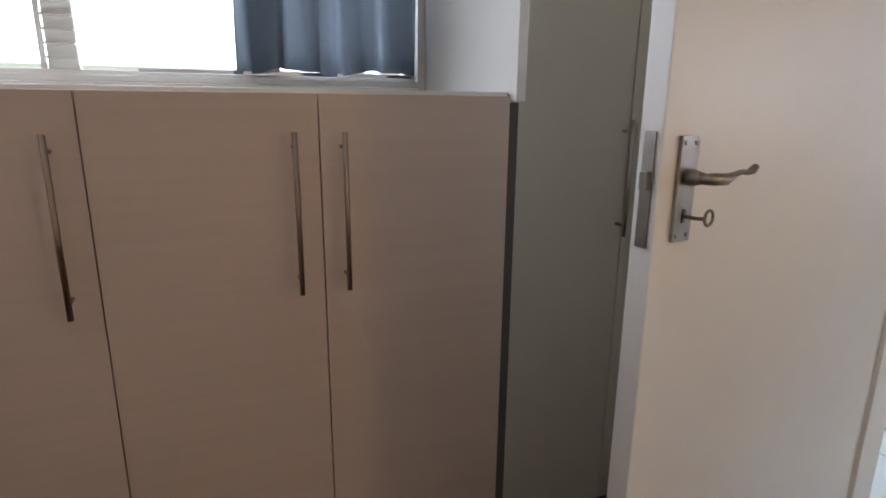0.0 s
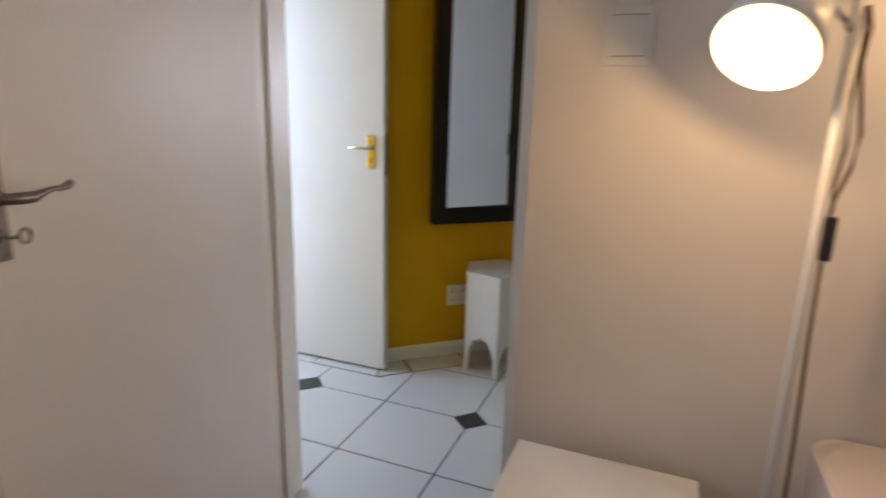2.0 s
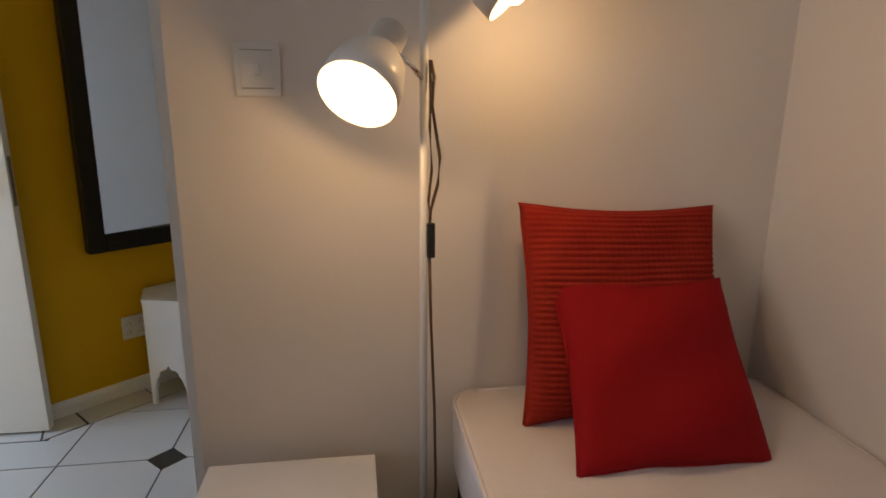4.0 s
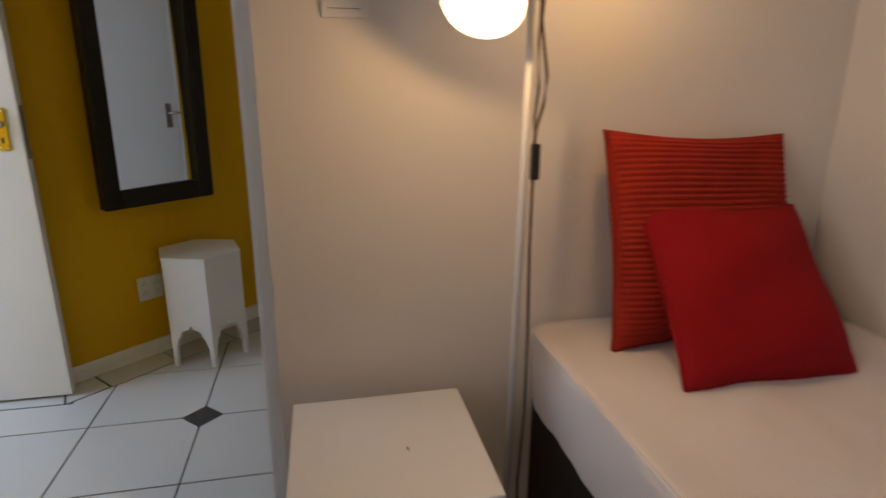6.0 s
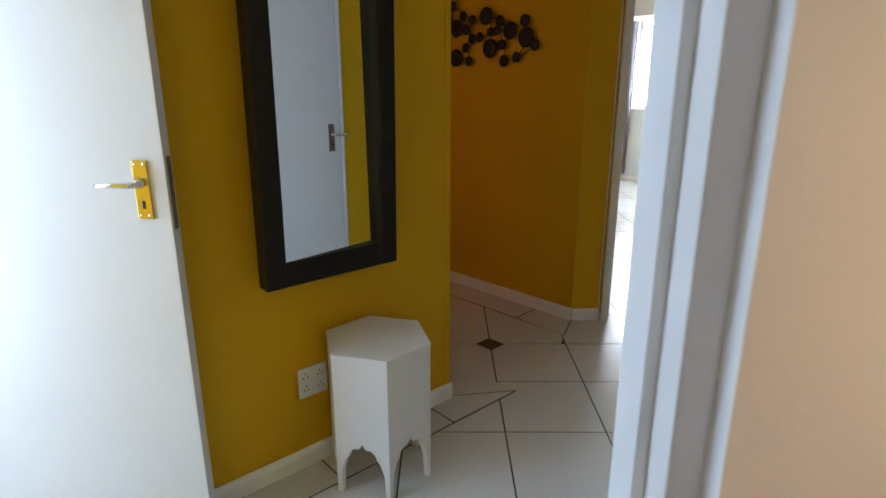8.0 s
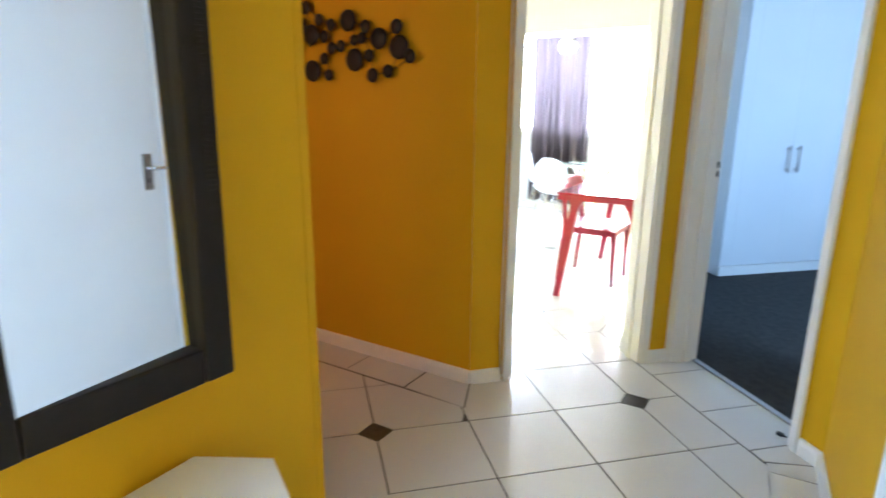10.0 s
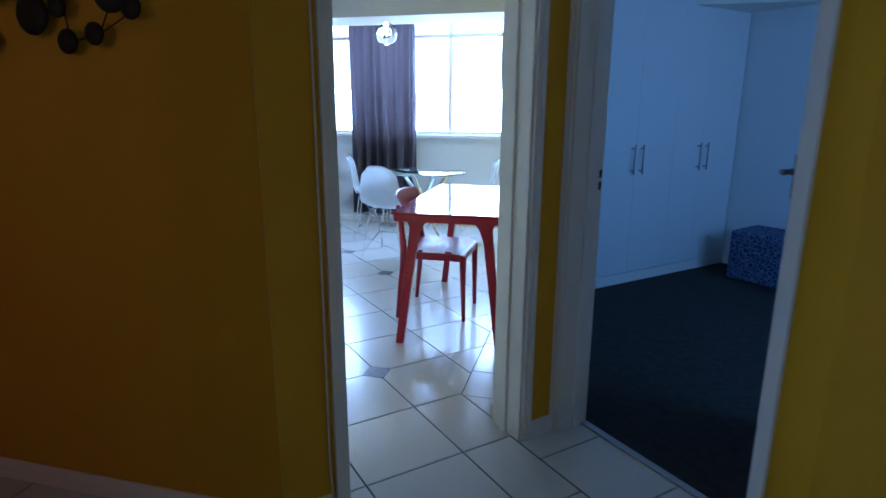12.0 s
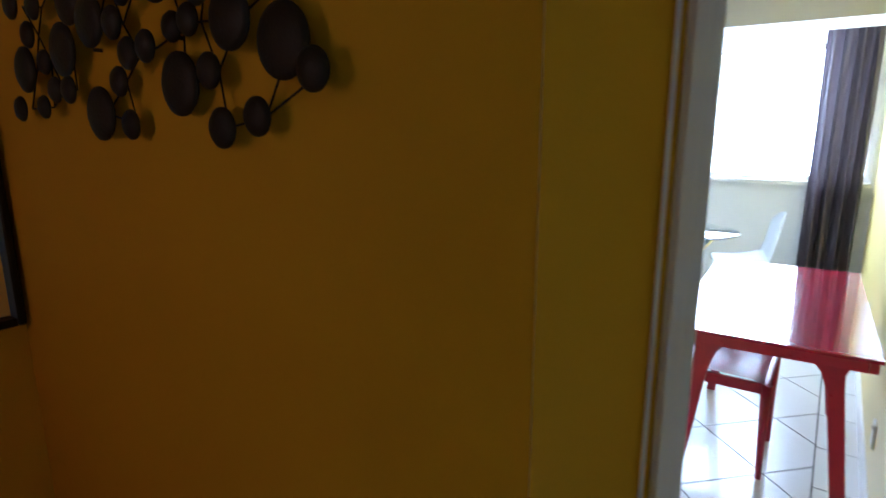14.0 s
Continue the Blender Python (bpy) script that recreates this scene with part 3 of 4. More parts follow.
    for k in range(22):
        part("vent_slat", box(-0.192, -0.122, 1.722, 1.736, z0 + 0.06 + k * 0.035, z0 + 0.066 + k * 0.035), PLASTIC, w)
    return w


bedroom_window()
curtain("curtain", (0.272, 1.655), (0.800, 1.655), 1.302, 2.30, 4, 0.065, CURTAIN_BLUE, "short slate blue satin curtain in the bedroom window", 5)
solid("curtain_rail", tube([(-1.3, 1.655, 2.315), (0.83, 1.655, 2.315)], 0.010, 12), TRIM, "white curtain rail above the bedroom window", "curtain rail")

door_frame("door_frame_bedroom", basis((1.70, -0.072), (1.70, 0.71)), 0.782, 0.13, both=False, lining=0.03)


def bedroom_door():
    a = math.degrees(math.atan2(0.632 - 0.523, 1.512 - 0.740))
    t = tagged(new("door_1"), "white flush bedroom door standing open, with aged nickel lever and key", "door", kind="structure")
    t.matrix_basis = pose(0.748, 0.523, 0, 0, 0, a)
    part("leaf", box(0.0, 0.768, 0.0, 0.040, 0.008, 2.03, 0.003), DOOR_WHITE, t)
    lever_handle(t, pose(0.052, 0.0, 1.122), AGED, AGED, 1, True, True, 0.152)
    part("lock_face", box(-0.0025, 0.002, 0.010, 0.030, 1.020, 1.185, 0.0008), AGED, t, "worn metal lock face on the door's edge")
    part("latch", box(-0.010, -0.002, 0.014, 0.026, 1.105, 1.130, 0.001), AGED, t)
    for z in (0.25, 1.05, 1.80):
        part("hinge", tube([(0.774, 0.036, z), (0.774, 0.036, z + 0.09)], 0.006, 10), AGED, t)
    return t


bedroom_door()
solid("door_stop", lathe([(0, 0), (0.018, 0), (0.018, 0.02), (0.014, 0.045), (0, 0.048)], 18, pose(0.905, 1.08, 0)), DARK, "small black rubber door stop on the floor", "door stop")
switch_plate("light_switch", pose(1.54, -0.258, 1.411, 0, 0, -90), 0.094, 0.112, "white plastic light switch on the bedroom wall")


def bedside_table():
    t = thing("bedside_table", pose(0, 0, 0), "plain white square bedside table beside the bed", "table")
    x0, x1, y0, y1, h = 1.085, 1.470, -0.489, -0.104, 0.52
    part("tabletop", box(x0, x1, y0, y1, h - 0.05, h, 0.004), STOOL_WHITE, t)
    for x in (x0, x1 - 0.05):
        for y in (y0, y1 - 0.05):
            part("leg", box(x, x + 0.05, y, y + 0.05, 0.0, h - 0.05, 0.003), STOOL_WHITE, t)
    part("wear_mark", box(1.247, 1.260, -0.338, -0.334, h - 0.001, h + 0.0006), AGED, t)
    return t


bedside_table()


def bed():
    t = thing("bed", pose(0, 0, 0), "single bed with a creased white sheet and a dark base", "bed")
    part("base", box(-0.42, 1.52, -1.48, -0.70, 0.06, 0.45, 0.015), BED_BASE, t)
    for x in (-0.36, 1.40):
        for y in (-1.42, -0.76):
            part("leg", lathe([(0, 0), (0.025, 0), (0.03, 0.062), (0, 0.062)], 14, pose(x, y, 0)), DARK, t)
    bm = bmesh.new()
    x0, x1, y0, y1, z0, z1, r = -0.45, 1.534, -1.505, -0.678, 0.44, 0.645, 0.018
    nx, ny = 70, 34
    rows = []
    prof = [(0.012, z0), (0.002, z0 + 0.05), (0.0, z1 - r - 0.02), (0.0, z1 - r)] + [(r - r * math.cos(a), z1 - r + r * math.sin(a)) for a in [math.pi / 2 * k / 5 for k in range(1, 6)]]
    for inset, z in prof:
        ring = []
        a0, a1, b0, b1 = x0 + inset, x1 - inset, y0 + inset, y1 - inset
        for i in range(nx):
            ring.append((a0 + (a1 - a0) * i / nx, b0, z))
        for i in range(ny):
            ring.append((a1, b0 + (b1 - b0) * i / ny, z))
        for i in range(nx):
            ring.append((a1 - (a1 - a0) * i / nx, b1, z))
        for i in range(ny):
            ring.append((a0, b1 - (b1 - b0) * i / ny, z))
        rows.append(ring)
    vs = []
    for k, ring in enumerate(rows):
        line = []
        for q in ring:
            v = Vector(q)
            # rounded corners in plan
            rc = 0.07
            cx, cy = min(max(v.x, x0 + rc), x1 - rc), min(max(v.y, y0 + rc), y1 - rc)
            off = Vector((v.x - cx, v.y - cy))
            if abs(off.x) > 1e-6 and abs(off.y) > 1e-6 and off.length > rc - prof[k][0]:
                off *= (rc - prof[k][0]) / off.length
                v.x, v.y = cx + off.x, cy + off.y
            if k < 4:
                w = 0.0022 * math.sin(38 * (v.x + 0.6 * v.z) + 7 * math.sin(3 * v.x)) + 0.0016 * math.sin(61 * (v.x - v.z))
                if v.y > y1 - 0.1:
                    v.y += w
            line.append(bm.verts.new(v))
        vs.append(line)
    m = len(vs[0])
    for a, b in zip(vs, vs[1:]):
        for i in range(m):
            bm.faces.new((a[i], a[(i + 1) % m], b[(i + 1) % m], b[i]))
    a0, a1, b0, b1 = x0 + r, x1 - r, y0 + r, y1 - r
    grid = {}
    top = vs[-1]
    for i in range(nx + 1):
        for j in range(ny + 1):
            if j == 0:
                grid[i, j] = top[i] if i < nx else top[nx]
            elif i == nx:
                grid[i, j] = top[nx + j] if j < ny else top[nx + ny]
            elif j == ny:
                grid[i, j] = top[nx + ny + (nx - i)]
            elif i == 0:
                grid[i, j] = top[2 * nx + ny + (ny - j)]
            else:
                x, y = a0 + (a1 - a0) * i / nx, b0 + (b1 - b0) * j / ny
                w = noise.noise(Vector((x * 3, y * 5, 1.7))) * 0.010 + 0.006 * noise.noise(Vector((x * 9 + y * 6, y * 12, 4.1)))
                e = min(1, i / 6, (nx - i) / 6, j / 6, (ny - j) / 6)
                grid[i, j] = bm.verts.new((x, y, z1 + w * e))
    for i in range(nx):
        for j in range(ny):
            bm.faces.new((grid[i, j], grid[i + 1, j], grid[i + 1, j + 1], grid[i, j + 1]))
    finish(bm, smooth=True)
    part("mattress", bm, SHEET, t, "mattress under a creased white cotton sheet")
    rim = []
    for cx, cy, a0 in ((x1 - 0.07, y1 - 0.07, 0), (x0 + 0.07, y1 - 0.07, 90), (x0 + 0.07, y0 + 0.07, 180), (x1 - 0.07, y0 + 0.07, 270)):
        rim += [(cx + 0.066 * math.cos(math.radians(a0 + 15 * k)), cy + 0.066 * math.sin(math.radians(a0 + 15 * k)), z1 - 0.005) for k in range(7)]
    part("piping", tube(rim + rim[:1], 0.0045, 8), SHEET, t, "stitched edge of the mattress under the sheet")
    return t


bed()
cushion("cushion", 0.497, 0.14, pose(1.355, -1.066, 0.640, -16, 0, -86) @ pose(0, 0, 0, 0, 2, 0), RED_CORD, "red corduroy scatter cushion leaning on the wall", 36, 3)
cushion("cushion", 0.425, 0.13, pose(1.145, -1.080, 0.636, -40, 0, -86) @ pose(0, 0, 0, 0, 4.5, 0), RED_PLAIN, "plain deep red scatter cushion leaning on a larger cushion", 0, 8)


def floor_lamp():
    t = thing("floor_lamp", pose(1.335, -0.59, 0), "white metal floor lamp with two lit adjustable heads", "lamp")
    part("base", lathe([(0, 0), (0.115, 0), (0.115, 0.012), (0.10, 0.020), (0.02, 0.026), (0, 0.026)], 36, pose(0.075, -0.010, 0)), LAMP_WHITE, t)
    part("pole", tube([(0.075, -0.010, 0.02), (0.0266, -0.0036, 0.9), (-0.015, 0.002, 1.66)], 0.0082, 14), LAMP_WHITE, t)

    def head(root, joint, mouth, aim):
        aim = Vector(aim).normalized()
        q = (-aim).to_track_quat("Z", "Y").to_matrix().to_4x4()
        m = Matrix.Translation(mouth) @ q
        part("arm", tube([root, ((root[0] + joint[0]) / 2, (root[1] + joint[1]) / 2, (root[2] + joint[2]) / 2 + 0.004), joint], 0.0055, 10), CHROME, t)
        s = part("shade", lathe([(0.069, 0), (0.071, 0.0), (0.069, 0.040), (0.058, 0.085), (0.041, 0.110), (0.034, 0.116), (0.034, 0.172), (0.028, 0.184), (0, 0.186), (0, 0.182), (0.026, 0.180), (0.031, 0.168), (0.031, 0.116), (0.055, 0.083), (0.066, 0.038), (0.069, 0)], 40, m), LAMP_WHITE, t, "white enamelled lamp shade")
        part("bulb", lathe([(0, -0.023), (0.018, -0.020), (0.030, -0.008), (0.034, 0.006), (0.030, 0.022), (0.020, 0.046), (0.014, 0.070), (0, 0.072)], 24, m), LAMP_GLOW, s, "glowing warm bulb")
        lamp = bpy.data.lights.new("lamp_light", "POINT")
        lamp.energy, lamp.color, lamp.shadow_soft_size = LAMP_WATTS, (1.0, 0.68, 0.31), 0.010
        lo = new("lamp_light", lamp)
        lo.matrix_world = Matrix.Translation(Vector((1.335, -0.59, 0)) + Vector(mouth) + aim * 0.036) @ aim.to_track_quat("-Z", "Y").to_matrix().to_4x4()

    head((0, 0, 1.385), (-0.050, 0.058, 1.428), (-0.108, 0.125, 1.352), (-0.67, 0.36, -0.66))
    head((0, 0, 1.60), (-0.03, -0.06, 1.62), (-0.045, -0.160, 1.542), (-0.20, -0.62, -0.58))
    cord = [(-0.008, -0.012, 1.42), (-0.012, -0.018, 1.39), (-0.012, -0.014, 1.34), (-0.012, -0.022, 1.29), (-0.012, -0.030, 1.24), (-0.012, -0.026, 1.19), (-0.012, -0.012, 1.14), (-0.014, -0.010, 1.11)]
    part("flex", tube(cord, 0.0032, 8), CORD, t)
    part("flex", tube([(-0.008, -0.010, 1.42), (-0.013, -0.012, 1.36), (-0.013, -0.010, 1.30), (-0.013, -0.014, 1.22), (-0.013, -0.008, 1.16), (-0.014, -0.010, 1.11)], 0.0028, 8), CORD, t)
    part("flex_switch", box(-0.022, -0.008, -0.021, -0.004, 1.045, 1.115, 0.004), DARK, t, "black inline rocker switch")
    part("flex", tube([(-0.014, -0.010, 1.05), (0.002, -0.016, 0.9), (0.014, -0.026, 0.7), (0.028, -0.032, 0.5), (0.042, -0.028, 0.3), (0.05, -0.038, 0.1), (0.09, -0.06, 0.03)], 0.0032, 8), CORD, t)
    return t


LAMP_WATTS = 2.8
floor_lamp()

# ---- hall ----


def front_door():
    t = tagged(new("door_2"), "white flush front door standing open, with a brass lever plate", "door", kind="structure")
    t.matrix_basis = pose(2.604, 0.842, 0, 0, 0, 90)
    part("leaf", box(0, 0.80, -0.040, 0.0, 0.012, 2.045, 0.003), DOOR_WHITE, t)
    lever_handle(t, pose(0.062, 0.0, 1.085) @ pose(0, 0, 0, 0, 0, 180), BRASS, CHROME, -1, False, False, 0.150)
    part("lock_face", box(-0.0025, 0.002, -0.030, -0.010, 0.96, 1.15, 0.0008), AGED, t)
    for z in (0.25, 1.05, 1.80):
        part("hinge", tube([(0.806, 0.004, z), (0.806, 0.004, z + 0.09)], 0.006, 10), AGED, t)
    return t


front_door()
door_frame("door_frame_entrance", basis((2.62, 1.70), (1.78, 1.70)) @ Matrix.Diagonal((1, -1, 1, 1)), 0.84, 0.16, 2.08)


def framed_mirror(name, at, w, z0, z1, face, label, beads=True, lean=0, swing=0):
    """A tall mirror in a wide dark frame; local x along the wall, -y out of it."""
    t = thing(name, at, label, "mirror")
    d0, d1 = -0.052, -0.106
    for x0, x1, a, b in ((0, face, z0, z1), (w - face, w, z0, z1)):
        part("frame_stile", join(box(x0, x1, d1, d0, a, b, 0.010, segments=3)), ESPRESSO, t)
    rail = face * 1.14
    for a, b in ((z0, z0 + rail), (z1 - rail, z1)):
        part("frame_rail", box(face, w - face, d1 + 0.003, d0, a, b, 0.008, segments=3), ESPRESSO, t)
    part("mirror_glass", box(face - 0.006 - w / 2, w / 2 - face + 0.006, -0.003, 0.003, (z0 - z1) / 2 + face - 0.006, (z1 - z0) / 2 - face + 0.006), MIRROR, t, "clear silvered mirror glass", pose(w / 2, -0.074, (z0 + z1) / 2, lean, 0, swing))
    part("backing", box(0.06, w - 0.06, -0.055, -0.006, z0 + 0.05, z1 - 0.05), DARK, t)
    if beads:
        for k in range(46):
            z = z0 + 0.42 + k * 0.0105
            part("stitch", box(w - 0.034, w - 0.014, d1 - 0.002, d1 + 0.002, z, z + 0.0045, 0.0015), ESPRESSO, t)
    return t


# along the diagonal wall, from its passage corner towards the front door
framed_mirror("wall_mirror", basis((2.69, 0.9287), (3.42, 0.118)) @ pose(0.251, 0, 0.724, 1.2, 0, 0), 0.490, 0.0, 1.254, 0.070, "tall mirror in a wide espresso leather frame on the yellow wall", True, -1.0, 3.75)


def socket():
    t = thing("wall_socket", basis((2.69, 0.9287), (3.42, 0.118)) @ pose(0.432, 0, 0.325), "white double plug socket low on the yellow wall", "socket")
    part("plate", box(-0.055, 0.055, -0.010, 0, -0.055, 0.055, 0.003), PLASTIC, t)
    for z in (-0.022, 0.024):
        for x in (-0.028, 0.028):
            for dx, dz in ((0, 0.009), (-0.008, -0.005), (0.008, -0.005)):
                part("pin_hole", box(x + dx - 0.002, x + dx + 0.002, -0.0108, -0.008, z + dz - 0.003, z + dz + 0.003), DARK, t)
    part("switch", box(-0.006, 0.006, -0.014, -0.009, 0.034, 0.048, 0.001), PLASTIC, t)
    return t


socket()


def hex_stool():
    t = thing("stool", pose(2.940, 0.368, 0, 0, 0, 15.5), "white hexagonal Moorish stool with scalloped arches between its feet", "stool")
    R, H = 0.186, 0.508
    part("top", prism([(0.189 * math.cos(math.radians(60 * k)), 0.189 * math.sin(math.radians(60 * k))) for k in range(6)], H - 0.018, H, 0.003), STOOL_WHITE, t)
    side = R  # width of a face of the hexagon
    arch = [(0.0, 0.198), (0.006, 0.184), (0.012, 0.176), (0.030, 0.174), (0.044, 0.163), (0.050, 0.142), (0.061, 0.130), (0.067, 0.108), (0.074, 0.088), (0.079, 0.0)]
    for k in range(6):
        a = math.radians(60 * k + 30)
        m = pose(R * math.cos(math.radians(30)) * math.cos(a), R * math.cos(math.radians(30)) * math.sin(a), 0, 0, 0, math.degrees(a) + 90)
        bm = bmesh.new()
        cols = [(-side / 2, 0.0, -0.079, 0.0)] + [(-p[0], p[1], -q[0], q[1]) for p, q in zip(arch[::-1], arch[::-1][1:]) if p[0] > q[0]] + [(p[0], p[1], q[0], q[1]) for p, q in zip(arch, arch[1:]) if q[0] > p[0]] + [(0.079, 0.0, side / 2, 0.0)]
        for x0, z0, x1, z1 in cols:
            f = [bm.verts.new(v) for v in ((x0, 0, z0), (x1, 0, z1), (x1, 0, H - 0.018), (x0, 0, H - 0.018), (x0 * 0.93, 0.014, z0), (x1 * 0.93, 0.014, z1), (x1 * 0.93, 0.014, H - 0.018), (x0 * 0.93, 0.014, H - 0.018))]
            for idx in ((0, 1, 2, 3), (7, 6, 5, 4), (0, 4, 5, 1), (0, 3, 7, 4), (1, 5, 6, 2)):
                bm.faces.new([f[k2] for k2 in idx])
        bmesh.ops.remove_doubles(bm, verts=bm.verts[:], dist=1e-4)
        finish(bm)
        part("side_panel", bm, STOOL_WHITE, t, at=m)
    return t


hex_stool()


def disc_sculpture():
    """Dark dished discs on thin rods along the diagonal wall: distance along it, height, radius."""
    t = thing("wall_sculpture", basis((4.28, -0.60), (5.40, 0.52)) @ Matrix.Diagonal((1, -1, 1, 1)), "blackened metal wall sculpture of many linked discs", "wall sculpture")
    pts = [
             (0.320, 1.529, 0.031), (0.385, 1.571, 0.054), (0.395, 1.658, 0.033), (0.447, 1.468, 0.030), (0.542, 1.451, 0.033), (0.498, 1.612, 0.048), (0.649, 1.523, 0.053),
             (0.556, 1.539, 0.029), (0.593, 1.618, 0.026), (0.642, 1.612, 0.025), (0.576, 1.668, 0.031), (0.674, 1.700, 0.049), (0.725, 1.588, 0.028), (0.782, 1.580, 0.029),
             (0.782, 1.687, 0.029), (0.830, 1.636, 0.030), (0.868, 1.715, 0.029), (0.841, 1.535, 0.028), (0.815, 1.457, 0.028), (0.923, 1.478, 0.052), (0.912, 1.648, 0.050),
             (0.943, 1.775, 0.032), (0.990, 1.690, 0.045), (1.040, 1.605, 0.053), (1.037, 1.527, 0.028), (1.094, 1.529, 0.027), (1.152, 1.495, 0.025), (1.266, 1.493, 0.028),
             (1.213, 1.575, 0.049), (1.181, 1.645, 0.028), (1.138, 1.587, 0.026), (1.147, 1.699, 0.028), (1.080, 1.740, 0.034), (1.240, 1.710, 0.030),
    ]
    for x, z, r in pts:
        y = -0.022 - 0.012 * ((x * 37) % 1)
        part("disc", lathe([(0, 0), (r, 0.004), (r, 0.0075), (r * 0.8, 0.013), (r * 0.4, 0.017), (0, 0.018)], 28, pose(x, y, z, 90, 0, 0)), BLACK_METAL, t)
    done = set()
    for i, (x, z, r) in enumerate(pts):
        near = sorted(range(len(pts)), key=lambda j: math.hypot(pts[j][0] - x, pts[j][1] - z))[1:3]
        for j in near:
            if (j, i) not in done:
                done.add((i, j))
                part("rod", tube([(x, -0.016, z), (pts[j][0], -0.016, pts[j][1])], 0.0019, 6), BLACK_METAL, t)
    for x, z in ((0.40, 1.57), (0.67, 1.60), (0.95, 1.60)):
        part("bracket", tube([(x, 0, z), (x, -0.016, z)], 0.004, 6), BLACK_METAL, t)
    return t


disc_sculpture()


def flush_door(name, at, w, label, plate, lever_side, group=""):
    """A closed flush door: local x across it, -y to the hall."""
    t = tagged(new(name), label, "door", kind="structure")
    t.matrix_basis = at
    part("leaf", box(0.004, w - 0.004, 0.001, 0.041, 0.008, 2.032, 0.003), DOOR_WHITE, t)
    return t


d3 = flush_door("door_3", basis((1.70, -0.27), (3.34, -1.71)) @ Matrix.Diagonal((1, -1, 1, 1)) @ pose(0.597, 0, 0), 0.786, "closed white flush door with a satin nickel lever plate", AGED, 1)
lever_handle(d3, pose(0.722, 0.001, 1.030), AGED, CHROME, 1, False, False, 0.16)
door_frame("door_frame_hall", basis((1.70, -0.27), (3.34, -1.71)) @ Matrix.Diagonal((1, -1, 1, 1)) @ pose(0.585, 0, 0), 0.81, 0.16, 2.06, 0.006, 0.004, False, 0.012)
switch_plate("light_switch", basis((3.34, -1.71), (1.70, -0.27)) @ pose(0.465, 0, 1.332), 0.055, 0.118, "white plastic triple light switch on the yellow hall wall", "triple")

door_frame("door_frame_dining", basis((4.3073, -1.547), (4.2855, -0.798)) @ Matrix.Diagonal((1, -1, 1, 1)), 0.749, 0.16, face=0.032, both=False, lining=0.018)
door_frame("door_frame_second_bedroom", basis((4.292, -1.71), (3.475, -1.71)), 0.817, 0.15, face=0.030, lining=0.018)


def second_bedroom_door():
    t = tagged(new("door_4"), "white flush bedroom door standing open, with a nickel lever", "door", kind="structure")
    t.matrix_basis = pose(3.505, -1.866, 0, 0, 0, -57)
    part("leaf", box(0.0, 0.735, -0.040, 0.0, 0.012, 2.02, 0.003), DOOR_WHITE, t)
    lever_handle(t, pose(0.675, 0.0, 1.06) @ pose(0, 0, 0, 0, 0, 180), AGED, AGED, 1, False, False, 0.16)
    return t


second_bedroom_door()
part("strike_plate", box(0.0180, 0.0195, 0.128, 0.148, 0.93, 1.11, 0.0003), TRIM, bpy.data.objects["door_frame_second_bedroom"], "painted strike plate in the jamb")
for z in (0.985, 1.03):
    part("strike_hole", box(0.0190, 0.0205, 0.132, 0.145, z, z + 0.03), DARK, bpy.data.objects["door_frame_second_bedroom"])

for a, b, n in (((3.42, 0.118), (2.69, 0.9287), "skirting_mirror_wall"), ((2.69, 0.9287), (2.69, 1.70), "skirting_front_door_wall"), ((3.87, 0.568), (3.42, 0.118), "skirting_passage"), ((5.385, 0.505), (4.70, 1.19), "skirting_passage_end")):
    ob = skirting(n, b, a)
for a, b, n in (((4.28, -0.60), (5.385, 0.505), "skirting_art_wall"), ((4.2845, -0.757), (4.28, -0.60), "skirting_dining_door"), ((4.312, -1.71), (4.3085, -1.583), "skirting_corner")):
    skirting(n, b, a)
skirting("skirting_diagonal_wall", (2.755, -1.196), (3.34, -1.71)).matrix_basis = basis((3.34, -1.71), (2.755, -1.196))
skirting("skirting_second_bedroom_jamb", (3.34, -1.71), (3.44, -1.71)).matrix_basis = basis((3.44, -1.71), (3.34, -1.71))
skirting("skirting_diagonal_start", (1.70, -0.27), (2.135, -0.652)).matrix_basis = basis((2.135, -0.652), (1.70, -0.27))


def door_cable():
    t = thing("loose_cable", pose(0, 0, 0), "thin white cable running down beside the dining door frame", "cable")
    pts = [(4.274, -0.752, 2.2), (4.274, -0.751, 1.2), (4.272, -0.749, 0.55), (4.268, -0.746, 0.2), (4.262, -0.75, 0.05), (4.25, -0.765, 0.006), (4.255, -0.79, 0.006), (4.27, -0.80, 0.02)]
    part("cable", tube(pts, 0.0035, 8), PLASTIC, t)
    return t


door_cable()
solid("door_wedge", join(box(-0.014, 0.014, -0.008, 0.008, 0.0, 0.014, 0.003), box(-0.024, -0.012, -0.004, 0.004, 0.002, 0.009, 0.002)), DARK, "tiny black rubber wedge on the tiles by the jamb", "door wedge", at=pose(3.56, -1.735, 0, 0, 0, 25))
framed_mirror("passage_mirror", basis((4.695, 1.195), (5.385, 0.505)) @ pose(0.345, 0.060, 0), 0.62, 0.92, 1.90, 0.02, "thin black framed mirror on the passage end wall", False)

# ---- dining room ----


